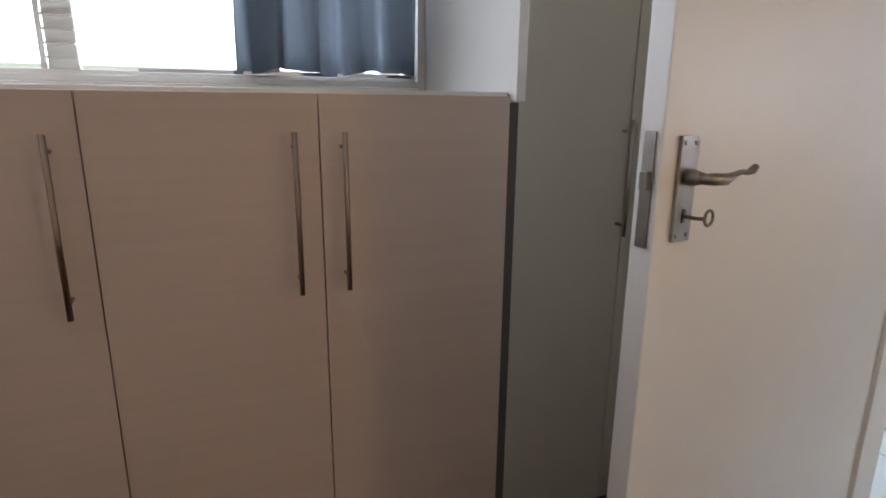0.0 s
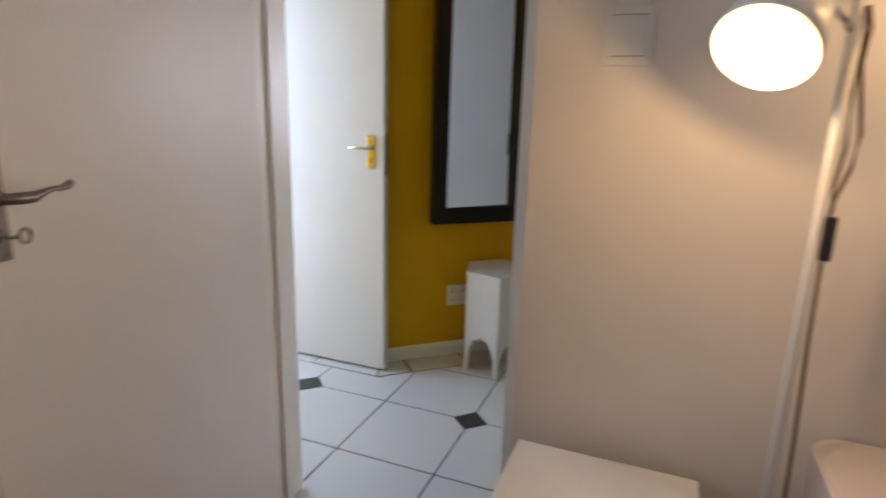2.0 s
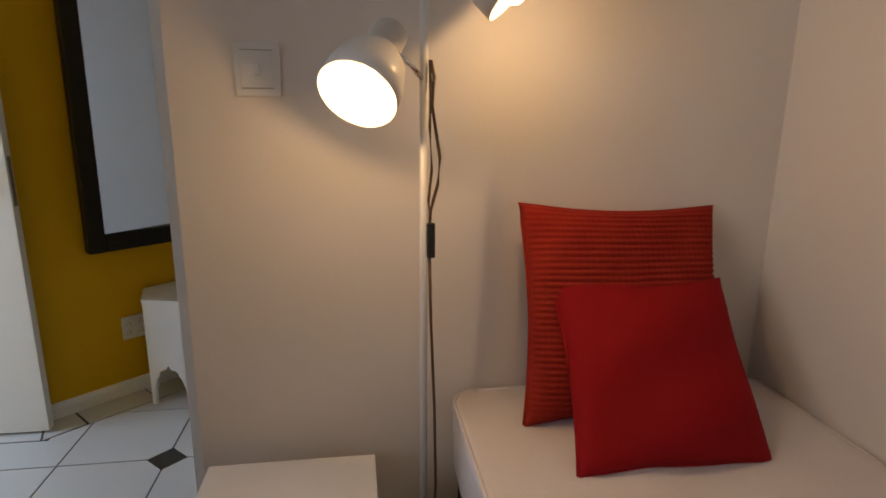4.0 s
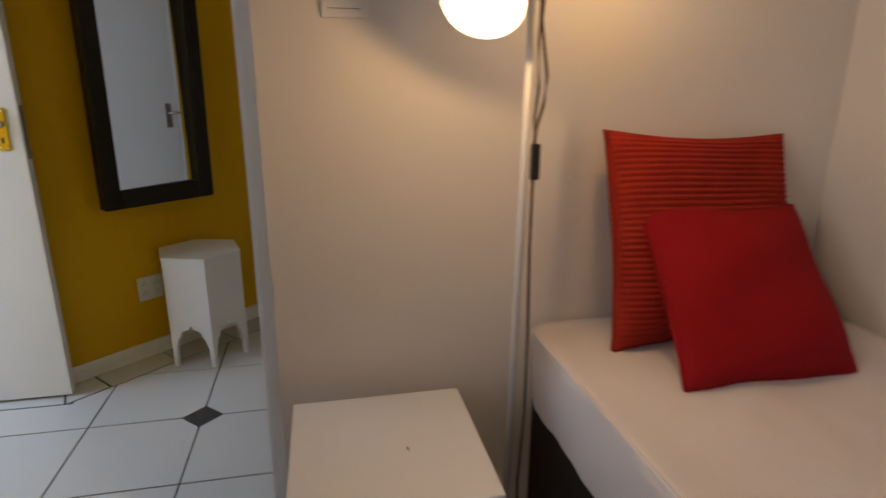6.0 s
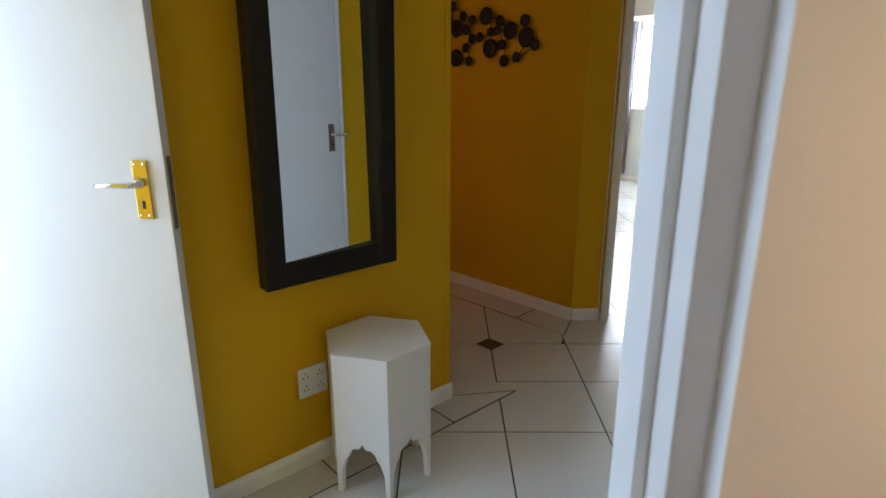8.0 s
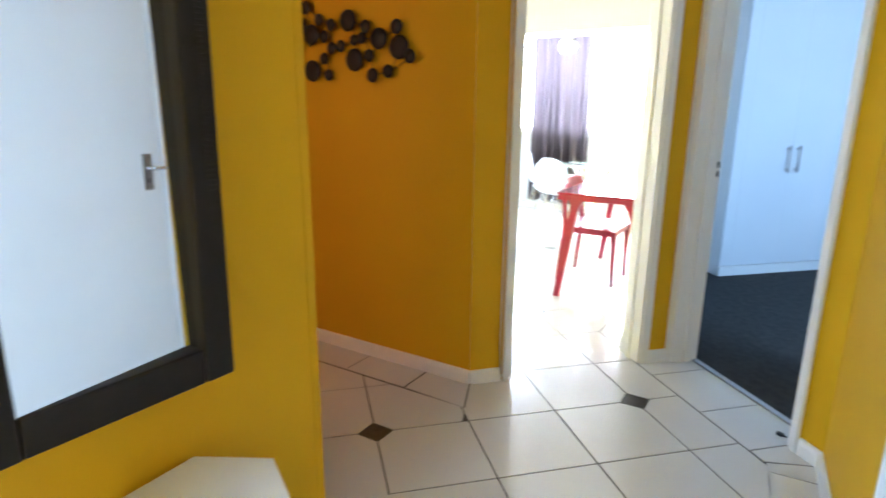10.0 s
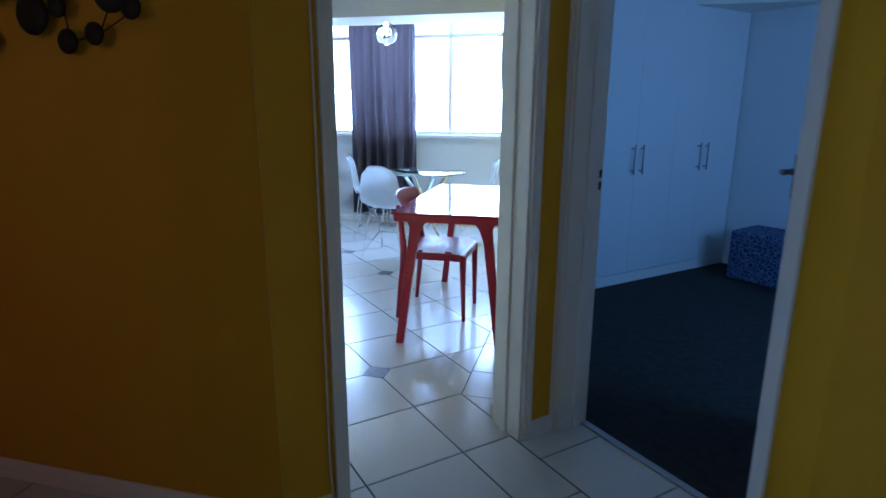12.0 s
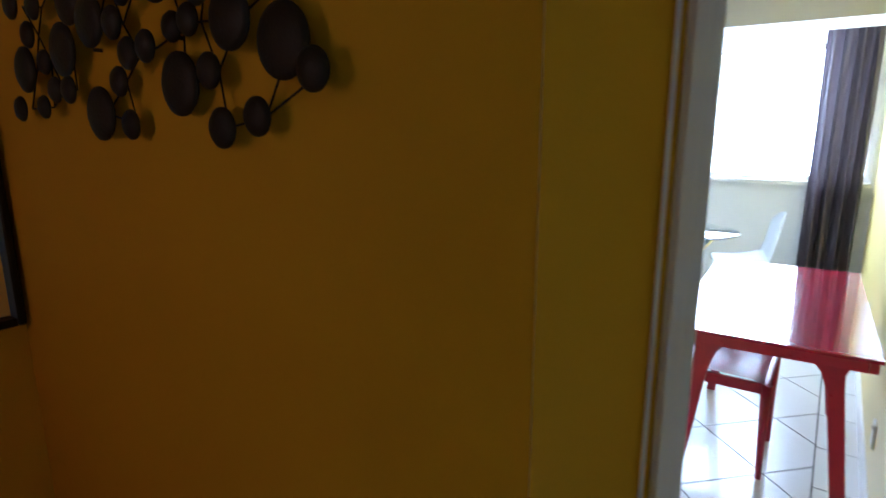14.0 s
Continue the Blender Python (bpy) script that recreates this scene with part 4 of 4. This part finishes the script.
def red_table():
    """A rectangular table with splayed square legs and a glossy red top."""
    t = thing("dining_table", pose(5.680, -2.185, 0, 0, 0, -43), "glossy red rectangular table with splayed legs, near the dining room wall", "table")
    L, Wd, H = 1.25, 0.625, 0.745
    part("tabletop", box(-L / 2, L / 2, -Wd / 2, Wd / 2, H - 0.012, H, 0.003), RED_GLOSS, t)
    part("apron", join(box(-L / 2 + 0.012, L / 2 - 0.012, -Wd / 2 + 0.01, -Wd / 2 + 0.035, H - 0.05, H - 0.012, 0.003), box(-L / 2 + 0.012, L / 2 - 0.012, Wd / 2 - 0.035, Wd / 2 - 0.01, H - 0.05, H - 0.012, 0.003), box(-L / 2 + 0.01, -L / 2 + 0.035, -Wd / 2 + 0.036, Wd / 2 - 0.036, H - 0.05, H - 0.012, 0.003), box(L / 2 - 0.035, L / 2 - 0.01, -Wd / 2 + 0.036, Wd / 2 - 0.036, H - 0.05, H - 0.012, 0.003)), RED_PLASTIC, t)
    for sx in (-1, 1):
        for sy in (-1, 1):
            bm = bmesh.new()
            rings = []
            for z, x, y, a, b in ((0, L / 2 - 0.025, Wd / 2 - 0.033, 0.016, 0.021), (H - 0.15, L / 2 - 0.060, Wd / 2 - 0.108, 0.019, 0.025), (H - 0.085, L / 2 - 0.064, Wd / 2 - 0.122, 0.020, 0.034), (H - 0.05, L / 2 - 0.066, Wd / 2 - 0.130, 0.021, 0.056)):
                rings.append([bm.verts.new((sx * x + i * a, sy * y + j * b, z)) for i, j in ((-1, -1), (1, -1), (1, 1), (-1, 1))])
            for r0, r1 in zip(rings, rings[1:]):
                for k in range(4):
                    bm.faces.new((r0[k], r0[(k + 1) % 4], r1[(k + 1) % 4], r1[k]))
            bm.faces.new(rings[0])
            bm.faces.new(rings[-1])
            part("leg", finish(bm, 0.003), RED_PLASTIC, t)
    return t


red_table()


def red_chair():
    """A one-piece plastic chair; local -y is its front."""
    t = thing("dining_chair", pose(5.787, -2.046, 0, 0, 0, -45), "glossy red plastic dining chair pushed under the table", "chair")
    bm = bmesh.new()
    n = 16
    g = []
    for j in range(n + 1):
        v = -1 + 2 * j / n
        row = []
        for i in range(n + 1):
            u = -1 + 2 * i / n
            w = 0.205 + 0.012 * v * -1
            row.append(bm.verts.new((u * w, v * 0.20, 0.445 - 0.016 * (1 - u * u) * (1 - (v * 0.8) ** 2) - 0.02 * max(0, -v - 0.7) / 0.3)))
        g.append(row)
    for a, b in zip(g, g[1:]):
        for i in range(n):
            bm.faces.new((a[i], a[i + 1], b[i + 1], b[i]))
    bmesh.ops.solidify(bm, geom=bm.faces[:], thickness=0.018)
    part("seat", finish(bm, smooth=True), RED_PLASTIC, t)
    part("seat_rim", join(box(-0.195, 0.195, -0.195, -0.175, 0.385, 0.43, 0.006), box(-0.205, -0.185, -0.17, 0.19, 0.385, 0.43, 0.006), box(0.185, 0.205, -0.17, 0.19, 0.385, 0.43, 0.006)), RED_PLASTIC, t)
    for x in (-1, 1):
        part("front_leg", tube([(x * 0.185, -0.185, 0.42), (x * 0.183, -0.188, 0.2), (x * 0.178, -0.192, 0.0)], 0.016, 10, radii=[0.022, 0.016, 0.012]), RED_PLASTIC, t)
        part("back_leg", tube([(x * 0.210, 0.225, 0.0), (x * 0.198, 0.200, 0.25), (x * 0.195, 0.185, 0.44), (x * 0.185, 0.205, 0.60), (x * 0.150, 0.235, 0.70)], 0.016, 10, radii=[0.013, 0.018, 0.022, 0.018, 0.014]), RED_PLASTIC, t)
    bm = bmesh.new()
    g = []
    for j in range(9):
        v = j / 8
        row = []
        for i in range(17):
            u = -1 + i / 8
            hw = 0.195 + 0.02 * v
            row.append(bm.verts.new((u * hw, 0.215 + 0.05 * v - 0.045 * u * u, 0.665 + 0.125 * v - 0.02 * u * u * v)))
        g.append(row)
    for a, b in zip(g, g[1:]):
        for i in range(16):
            bm.faces.new((a[i], a[i + 1], b[i + 1], b[i]))
    bmesh.ops.solidify(bm, geom=bm.faces[:], thickness=0.014)
    part("backrest", finish(bm, smooth=True), RED_PLASTIC, t)
    return t


red_chair()


def glass_table():
    t = thing("glass_table", pose(7.21, -2.715, 0), "round clear glass table on a crossed chrome frame", "table")
    part("glass_top", lathe([(0, 0.730), (0.363, 0.730), (0.37, 0.735), (0.363, 0.740), (0, 0.740)], 64), GLASS_TOP, t, "round clear glass top with a greenish edge")
    for k in range(4):
        a = math.radians(90 * k + 20)
        c, s = math.cos(a), math.sin(a)
        part("leg", tube([(0.26 * c, 0.26 * s, 0.0), (0.04 * c, 0.04 * s, 0.36), (-0.22 * c + 0.06 * s, -0.22 * s - 0.06 * c, 0.726)], 0.017, 12), CHROME, t)
    part("hub", lathe([(0, 0.30), (0.05, 0.30), (0.06, 0.36), (0.05, 0.42), (0, 0.42)], 20), CHROME, t)
    return t


glass_table()


def shell_chair(at, label):
    """A moulded tub shell on a wire base; local -y is its front."""
    t = thing("shell_chair", at, label, "chair", "white chairs round the glass table")
    bm = bmesh.new()
    nu, nv = 22, 26
    g = []
    for j in range(nv + 1):
        v = j / nv
        row = []
        for i in range(nu + 1):
            u = -1 + 2 * i / nu
            if v < 0.5:
                q = v / 0.5
                y, z, w = -0.20 + 0.37 * q, 0.450 - 0.028 * math.sin(math.pi * q) - 0.02 * (1 - q) ** 4, 0.205 + 0.012 * math.sin(math.pi * q)
                lift = 0.035 * abs(u) ** 2.5 * (0.4 + q)
            else:
                q = (v - 0.5) / 0.5
                y, z = 0.17 + 0.095 * q ** 0.8, 0.450 + 0.37 * q
                w = 0.205 - 0.055 * q ** 1.3 - 0.030 * max(0, q - 0.8) ** 2 / 0.04
                lift = 0.035 * abs(u) ** 2.5 * 1.4 * (1 - q)
            bend = -0.055 * u * u * (max(0, v - 0.35) / 0.65)
            top = -0.05 * abs(u) ** 3 * max(0, v - 0.8) / 0.2
            row.append(bm.verts.new((u * w, y + bend, z + lift + top)))
        g.append(row)
    for a, b in zip(g, g[1:]):
        for i in range(nu):
            bm.faces.new((a[i], a[i + 1], b[i + 1], b[i]))
    bmesh.ops.solidify(bm, geom=bm.faces[:], thickness=0.007)
    part("shell", finish(bm, smooth=True), SHELL, t, "white moulded plastic seat shell")
    for sx in (-1, 1):
        for sy in (-1, 1):
            part("leg", tube([(sx * 0.12, sy * 0.13, 0.425), (sx * 0.188, sy * 0.188, 0.0)], 0.0055, 8), CHROME, t)
            part("brace", tube([(sx * 0.12, -sy * 0.10, 0.42), (sx * 0.10, sy * 0.02, 0.20), (sx * 0.182, sy * 0.182, 0.05)], 0.004, 8), CHROME, t)
        part("cross_wire", tube([(sx * 0.12, -0.14, 0.425), (sx * 0.12, 0.14, 0.425)], 0.005, 8), CHROME, t)
        part("foot_wire", tube([(sx * 0.10, 0.02, 0.20), (-sx * 0.10, -0.02, 0.20)], 0.004, 8), CHROME, t)
    return t


shell_chair(pose(7.28, -2.40, 0, 0, 0, 38), "white plastic shell chair on a wire base by the glass table")
shell_chair(pose(8.08, -2.60, 0, 0, 0, -30), "white plastic shell chair on a wire base behind the glass table")
shell_chair(pose(7.40, -3.36, 0, 0, 0, 150), "white plastic shell chair on a wire base across the glass table")


def dining_window():
    """White aluminium window: local x along the wall, y outwards."""
    w = tagged(new("window_2"), "wide white aluminium window with a fanlight row, bright daylight outside", "window", kind="structure")
    w.matrix_basis = basis((9.60, -2.10), (7.15, -4.55))
    x0, x1, z0, z1 = 0.45, 3.19, 1.0, 2.30
    part("window_frame", join(box(x0, x1, 0.05, 0.10, z0, z0 + 0.04, 0.004), box(x0, x1, 0.05, 0.10, z1 - 0.04, z1, 0.004), box(x0, x0 + 0.04, 0.05, 0.10, z0 + 0.04, z1 - 0.04, 0.004), box(x1 - 0.04, x1, 0.05, 0.10, z0 + 0.04, z1 - 0.04, 0.004)), TRIM, w)
    part("transom", box(x0 + 0.04, x1 - 0.04, 0.052, 0.098, 2.015, 2.055, 0.003), TRIM, w)
    xs = (x0 + 0.04, 1.20, 2.04, x1 - 0.04)
    for x in xs[1:3]:
        part("mullion", join(box(x - 0.022, x + 0.022, 0.054, 0.096, z0 + 0.04, 2.015, 0.003), box(x - 0.022, x + 0.022, 0.054, 0.096, 2.055, z1 - 0.04, 0.003)), TRIM, w)
    for a, b in zip(xs, xs[1:]):
        for c, d in ((z0 + 0.04, 2.015), (2.055, z1 - 0.04)):
            p = part("pane", box(a + 0.022, b - 0.022, 0.073, 0.077, c, d), WINDOW_GLASS, w)
            p.visible_shadow = False
    part("window_sill", box(x0 - 0.03, x1, -0.04, 0.05, z0 - 0.03, z0 + 0.003, 0.004), TRIM, w)
    return w


dining_window()
CB = basis((9.60, -2.10), (7.15, -4.55))


def along(s, d):
    v = CB @ Vector((s, -d, 0))
    return (v.x, v.y)


curtain("curtain", along(0.95, 0.13), along(1.70, 0.13), 0.12, 2.385, 6, 0.06, CURTAIN_GREY, "long taupe satin curtain beside the dining room window", 11)
curtain("curtain", along(2.79, 0.13), along(3.14, 0.13), 0.12, 2.385, 4, 0.055, CURTAIN_GREY, "long taupe satin curtain at the end of the dining room window", 17)
curtain("curtain", along(-0.30, 0.13), along(0.48, 0.13), 0.12, 2.385, 6, 0.06, CURTAIN_GREY, "long taupe satin curtain in the far corner of the dining room", 23)
solid("curtain_rail", tube([(*along(-0.5, 0.13), 2.395), (*along(3.3, 0.13), 2.395)], 0.010, 12), TRIM, "thin curtain rail above the dining room window", "curtain rail")
skirting("skirting_dining_window", along(3.3, 0), along(0, 0)).matrix_basis = basis(along(0, 0), along(3.3, 0))
skirting("skirting_dining_side", (4.50, -1.55), (7.9, -4.95)).matrix_basis = basis((7.9, -4.95), (4.50, -1.55))


def pendant():
    t = thing("pendant_lamp", pose(7.62, -2.56, 0.08), "clear glass pendant bulb with a lit filament on black flex", "lamp")
    part("flex", tube([(0, 0, TOP - 0.08), (0, 0, 2.02)], 0.003, 8), DARK, t)
    part("lamp_holder", lathe([(0, 2.03), (0.018, 2.03), (0.02, 1.975), (0.016, 1.96), (0, 1.96)], 20), CHROME, t)
    part("ceiling_rose", lathe([(0, TOP - 0.08), (0.05, TOP - 0.08), (0.045, TOP - 0.10), (0, TOP - 0.104)], 24), PLASTIC, t)
    part("bulb", lathe([(0.016, 1.965), (0.03, 1.945), (0.075, 1.90), (0.095, 1.845), (0.082, 1.79), (0.045, 1.756), (0, 1.748), (0, 1.752), (0.043, 1.760), (0.079, 1.793), (0.092, 1.845), (0.072, 1.898), (0.028, 1.942), (0.014, 1.965)], 32), BULB_GLASS, t, "clear glass globe bulb")
    part("filament", tube([(0, 0, 1.955), (0.012, 0, 1.90), (-0.014, 0.008, 1.84), (0.014, -0.008, 1.84), (-0.010, 0, 1.90), (0, 0, 1.95)], 0.007, 8), FILAMENT, t)
    return t


pendant()


def wall_platter():
    """A woven metal platter hung on the dining room side wall."""
    t = thing("wall_platter", basis((8.0, -5.05), (4.49, -1.54)) @ pose(0, 0, 0), "large round woven silver platter hung on the pale yellow wall", "wall decoration")
    c = 4.25
    part("dish", lathe([(0, 0.018), (0.20, 0.022), (0.33, 0.042), (0.37, 0.046), (0.372, 0.052), (0.33, 0.050), (0.20, 0.030), (0, 0.026)], 56, pose(c, 0, 1.50, 90, 0, 0)), SILVER_WEAVE, t)
    for r in (0.12, 0.18, 0.24, 0.29, 0.33):
        part("woven_ring", tube([(c + r * math.cos(a), -0.030 - (0.03 * max(0, r - 0.2) / 0.13), 1.50 + r * math.sin(a)) for a in [2 * math.pi * k / 48 for k in range(49)]], 0.005, 6), SILVER_WEAVE, t)
    return t


wall_platter()


def dining_socket():
    t = thing("wall_socket", basis((8.0, -5.05), (4.49, -1.54)) @ pose(3.76, 0, 0.27), "white plug socket low on the pale yellow wall", "socket")
    part("plate", box(-0.035, 0.035, -0.010, 0, -0.05, 0.05, 0.003), PLASTIC, t)
    part("switch", box(-0.006, 0.006, -0.015, -0.009, 0.02, 0.038, 0.001), PLASTIC, t)
    return t


dining_socket()

# ---- second bedroom ----


def built_in_cupboard(y0, y1, handle_at):
    t = thing("built_in_cupboard", pose(5.60, 0, 0, 0, 0, -90), "tall white built-in cupboard with small steel handles", "cupboard", "built-in bedroom cupboards")
    # local x runs along -y, local -y looks to the room
    a, b = -y1, -y0
    part("body", box(a, b, 0.020, 0.150, 0.0, 2.42, 0.001), TRIM, t)
    d = part("door", box(a + 0.0008, b - 0.0008, 0.0, 0.018, 0.085, 2.41, 0.0015), COOL_WALL, t)
    part("plinth", box(a, b, -0.006, 0.018, 0.0, 0.08, 0.003), TRIM, t)
    if handle_at is None:
        return t
    h = part("handle", tube([(handle_at, -0.030, 0.825), (handle_at, -0.030, 1.035)], 0.006, 10), STEEL, d, "brushed steel bar handle")
    for z in (0.85, 1.01):
        part("post", tube([(handle_at, 0.0, z), (handle_at, -0.03, z)], 0.005, 8), STEEL, h)
    return t


built_in_cupboard(-3.14, -3.04, None)
built_in_cupboard(-3.57, -3.14, 3.525)
built_in_cupboard(-3.98, -3.57, 3.615)
built_in_cupboard(-4.31, -3.98, 4.265)
built_in_cupboard(-4.75, -4.31, 4.355)
skirting("skirting_second_bedroom_back", (2.45, -4.76), (5.59, -4.76)).matrix_basis = basis((5.59, -4.76), (2.45, -4.76))


def pouf(at, label):
    t = thing("pouf", at, label, "pouf", "printed poufs")
    part("cover", box(-0.19, 0.19, -0.19, 0.19, 0.0, 0.385, 0.035, segments=4), PRINT, t)
    pts = [(-0.175, -0.175), (0.175, -0.175), (0.175, 0.175), (-0.175, 0.175), (-0.175, -0.175)]
    part("piping", tube([(x, y, 0.378) for x, y in pts], 0.004, 6), PRINT, t)
    return t


pouf(pose(5.12, -4.55, 0.004, 0, 0, 4), "square pouf in blue and white floral cloth on the carpet")
pouf(pose(4.64, -4.56, 0.004, 0, 0, -5), "square pouf in blue and white floral cloth beside another pouf")


def second_window():
    w = tagged(new("window_3"), "white framed bedroom window with daylight behind it", "window", kind="structure")
    w.matrix_basis = basis((2.45, -1.86), (2.45, -4.76)) @ Matrix.Diagonal((1, -1, 1, 1))
    x0, x1, z0, z1 = 0.7, 2.3, 0.9, 2.0
    part("window_frame", join(box(x0, x1, 0.02, 0.05, z0, z0 + 0.04), box(x0, x1, 0.02, 0.05, z1 - 0.04, z1), box(x0, x0 + 0.04, 0.02, 0.05, z0 + 0.04, z1 - 0.04), box(x1 - 0.04, x1, 0.02, 0.05, z0 + 0.04, z1 - 0.04)), TRIM, w)
    part("mullion", box(1.48, 1.52, 0.02, 0.05, z0 + 0.04, z1 - 0.04), TRIM, w)
    return w


second_window()

# ---- tiled floors, piece by piece ----
STEP, OX, OY, GAP, CUT, TH = 0.40, 2.35, 0.30, 0.0035, 0.075, 0.008
INSERTS = {(0, 0), (0, 2), (4, -1), (4, -4), (7, -4), (11, -6), (13, -6)}
tiled_floor = solid("floor_tiled", prism([(1.60, 1.86), (1.60, -0.3), (3.3, -1.855), (4.62, -1.855), (7.9, -5.14), (10.9, -2.3), (10.9, -1.2), (7.2, 2.5), (5.55, 0.8), (4.6, 1.5), (2.8, 1.86)], -0.08, -0.0025), GROUT, "glazed white ceramic floor tiles with small black diamond inserts", "floor", kind="structure")


def clip(poly, a, b, c):
    """The part of a convex outline where a x + b y <= c."""
    out = []
    for i, p in enumerate(poly):
        q = poly[(i + 1) % len(poly)]
        dp, dq = a * p[0] + b * p[1] - c, a * q[0] + b * q[1] - c
        if dp <= 0:
            out.append(p)
        if dp * dq < 0:
            k = dp / (dp - dq)
            out.append((p[0] + (q[0] - p[0]) * k, p[1] + (q[1] - p[1]) * k))
    return out


def area(poly):
    return abs(sum(p[0] * q[1] - q[0] * p[1] for p, q in zip(poly, poly[1:] + poly[:1]))) / 2


def lay(polys, mat, name="tile", drop=0.0):
    """One tile: its pieces of outline as a thin slab with a softened upper edge."""
    polys = [p for p in polys if len(p) > 2 and area(p) > 0.00004]
    if not polys:
        return None
    cx, cy = polys[0][0]
    bm = bmesh.new()
    for poly in polys:
        low = [bm.verts.new((x - cx, y - cy, -TH)) for x, y in poly]
        high = [bm.verts.new((x - cx, y - cy, -drop)) for x, y in poly]
        bm.faces.new(high)
        for i in range(len(poly)):
            j = (i + 1) % len(poly)
            bm.faces.new((low[i], low[j], high[j], high[i]))
    bmesh.ops.recalc_face_normals(bm, faces=bm.faces[:])
    ob = part(name, bm, mat, tiled_floor, at=pose(cx, cy, 0))
    return ob


ROOT2 = math.sqrt(2)
B_MIRROR, B_ART, B_RETURN, B_SIDE = 2.455, 4.575, 3.645, 3.20
for i in range(-3, 22):
    for j in range(-14, 7):
        x, y = OX + STEP * i, OY + STEP * j
        cell = [(x + GAP, y + GAP), (x + STEP - GAP, y + GAP), (x + STEP - GAP, y + STEP - GAP), (x + GAP, y + STEP - GAP)]
        for a, b, sx, sy in ((i, j, 1, 1), (i + 1, j, -1, 1), (i + 1, j + 1, -1, -1), (i, j + 1, 1, -1)):
            if (a, b) in INSERTS:
                nx, ny = OX + STEP * a, OY + STEP * b
                cell = clip(cell, -sx, -sy, -(sx * nx + sy * ny) - CUT - GAP * 0.7)
        mx, my = x + STEP / 2, y + STEP / 2
        if mx < 4.30 or mx - my < 4.9:
            c = clip(cell, -1, 0, -1.60)
            c = clip(c, 0, 1, 1.80)
            c = clip(c, 0, -1, 1.527 - GAP) if mx > 3.2 else c
            c = clip(c, -0.66, -0.7516, -(0.66 * 3.34 - 0.7516 * 1.71) - 0.165 - GAP)
            inner = clip(c, 1, -1, B_RETURN)
            lower = clip(clip(inner, 0, 1, 0.82), 0.743, 0.669, B_MIRROR - GAP)
            upper = clip(clip(inner, 0, -1, -0.82), 1, 0, 2.545 - GAP)
            outer = clip(c, -1, 1, -B_RETURN)
            if my > -0.95:
                above = clip(clip(outer, -0.4, -1, -0.4 * 4.053 + 0.513), 1, -1, B_ART - GAP * 1.4)
                below = clip(outer, 0.4, 1, 0.4 * 4.053 - 0.513) if my < -0.6 else []
                if mx < 4.1:
                    above, below = [], outer
                lay([lower, upper, above, below], TILE)
            else:
                lay([lower, upper, outer], TILE)
        else:
            if mx + my > 7.6 or mx - my > 11.9:
                continue
            c = clip(cell, 1, -1, 11.68)
            near = clip(clip(c, 0, -1, 1.54), -1, 0, -4.277)
            far = clip(clip(c, 0, 1, -1.54), -1, -1, -B_SIDE - GAP * 1.4)
            if my > -0.75 and mx < 4.8:
                near = clip(c, -1, 1, -4.9)
            else:
                near = clip(near, -1, 1, -5.09) if my > -0.8 else near
            lay([near, far], TILE)
for a, b in sorted(INSERTS):
    x, y = OX + STEP * a, OY + STEP * b
    k = CUT - GAP * 0.7
    lay([[(x + k, y), (x, y + k), (x - k, y), (x, y - k)]], INSERT, "insert", 0.0006)


def border(p0, p1, width, first, count, step=0.40):
    """A row of border tiles from p0 towards p1, lying to the right of that line."""
    m = basis(p0, p1)
    L = math.dist(p0, p1)
    s = 0.0
    for k in range(count):
        e = min(L, (first if k == 0 else s + step))
        if e - s < 0.03:
            break
        q = [m @ Vector(v) for v in ((s + GAP, -0.004, 0), (e - GAP, -0.004, 0), (e - GAP, -width, 0), (s + GAP, -width, 0))]
        lay([[(v.x, v.y) for v in q]], TILE, "border_tile")
        s = e


border((2.784, 0.824), (3.336, 0.212), 0.160, 0.30, 3, 0.30)
lay([[(2.552, 0.846), (2.664, 0.726), (2.778, 0.828), (2.692, 0.922), (2.688, 0.896)]], TILE, "border_tile")
lay([[(3.336, 0.204), (3.419, 0.112), (3.463, -0.166), (3.222, 0.101)]], TILE, "border_tile")
lay([[(3.425, 0.118), (3.597, 0.290), (3.768, 0.119), (3.472, -0.170)]], TILE, "border_tile")
lay([[(3.493, -1.712), (3.493, -1.534), (3.424, -1.534), (3.354, -1.712)]], TILE, "border_tile")
lay([[(2.552, 0.856), (2.684, 0.904), (2.684, 1.216), (2.552, 1.216)]], TILE, "border_tile")
border((2.69, 1.70), (2.69, 1.22), 0.142, 0.48, 1)
border((3.600, 0.298), (4.40, 1.098), 0.236, 0.30, 4)
border((5.385, 0.505), (4.456, -0.424), 0.205, 0.234, 4, 0.36)
lay([[(4.450, -0.430), (4.305, -0.285), (4.064, -0.509), (4.272, -0.594)]], TILE, "border_tile")
lay([[(4.46, -1.548), (4.728, -1.548), (4.605, -1.668), (4.51, -1.565)]], TILE, "border_tile")
border((4.612, -1.664), (7.9, -4.952), -0.175, 0.26, 13, 0.36)
border((3.497, -1.84), (4.302, -1.84), -0.308, 0.30, 3, 0.37)
border((2.05, -0.56), (3.261, -1.623), -0.160, 0.3, 5, 0.33)
lay([[(3.265, -1.627), (3.367, -1.503), (3.414, -1.536), (3.346, -1.708)]], TILE, "border_tile")
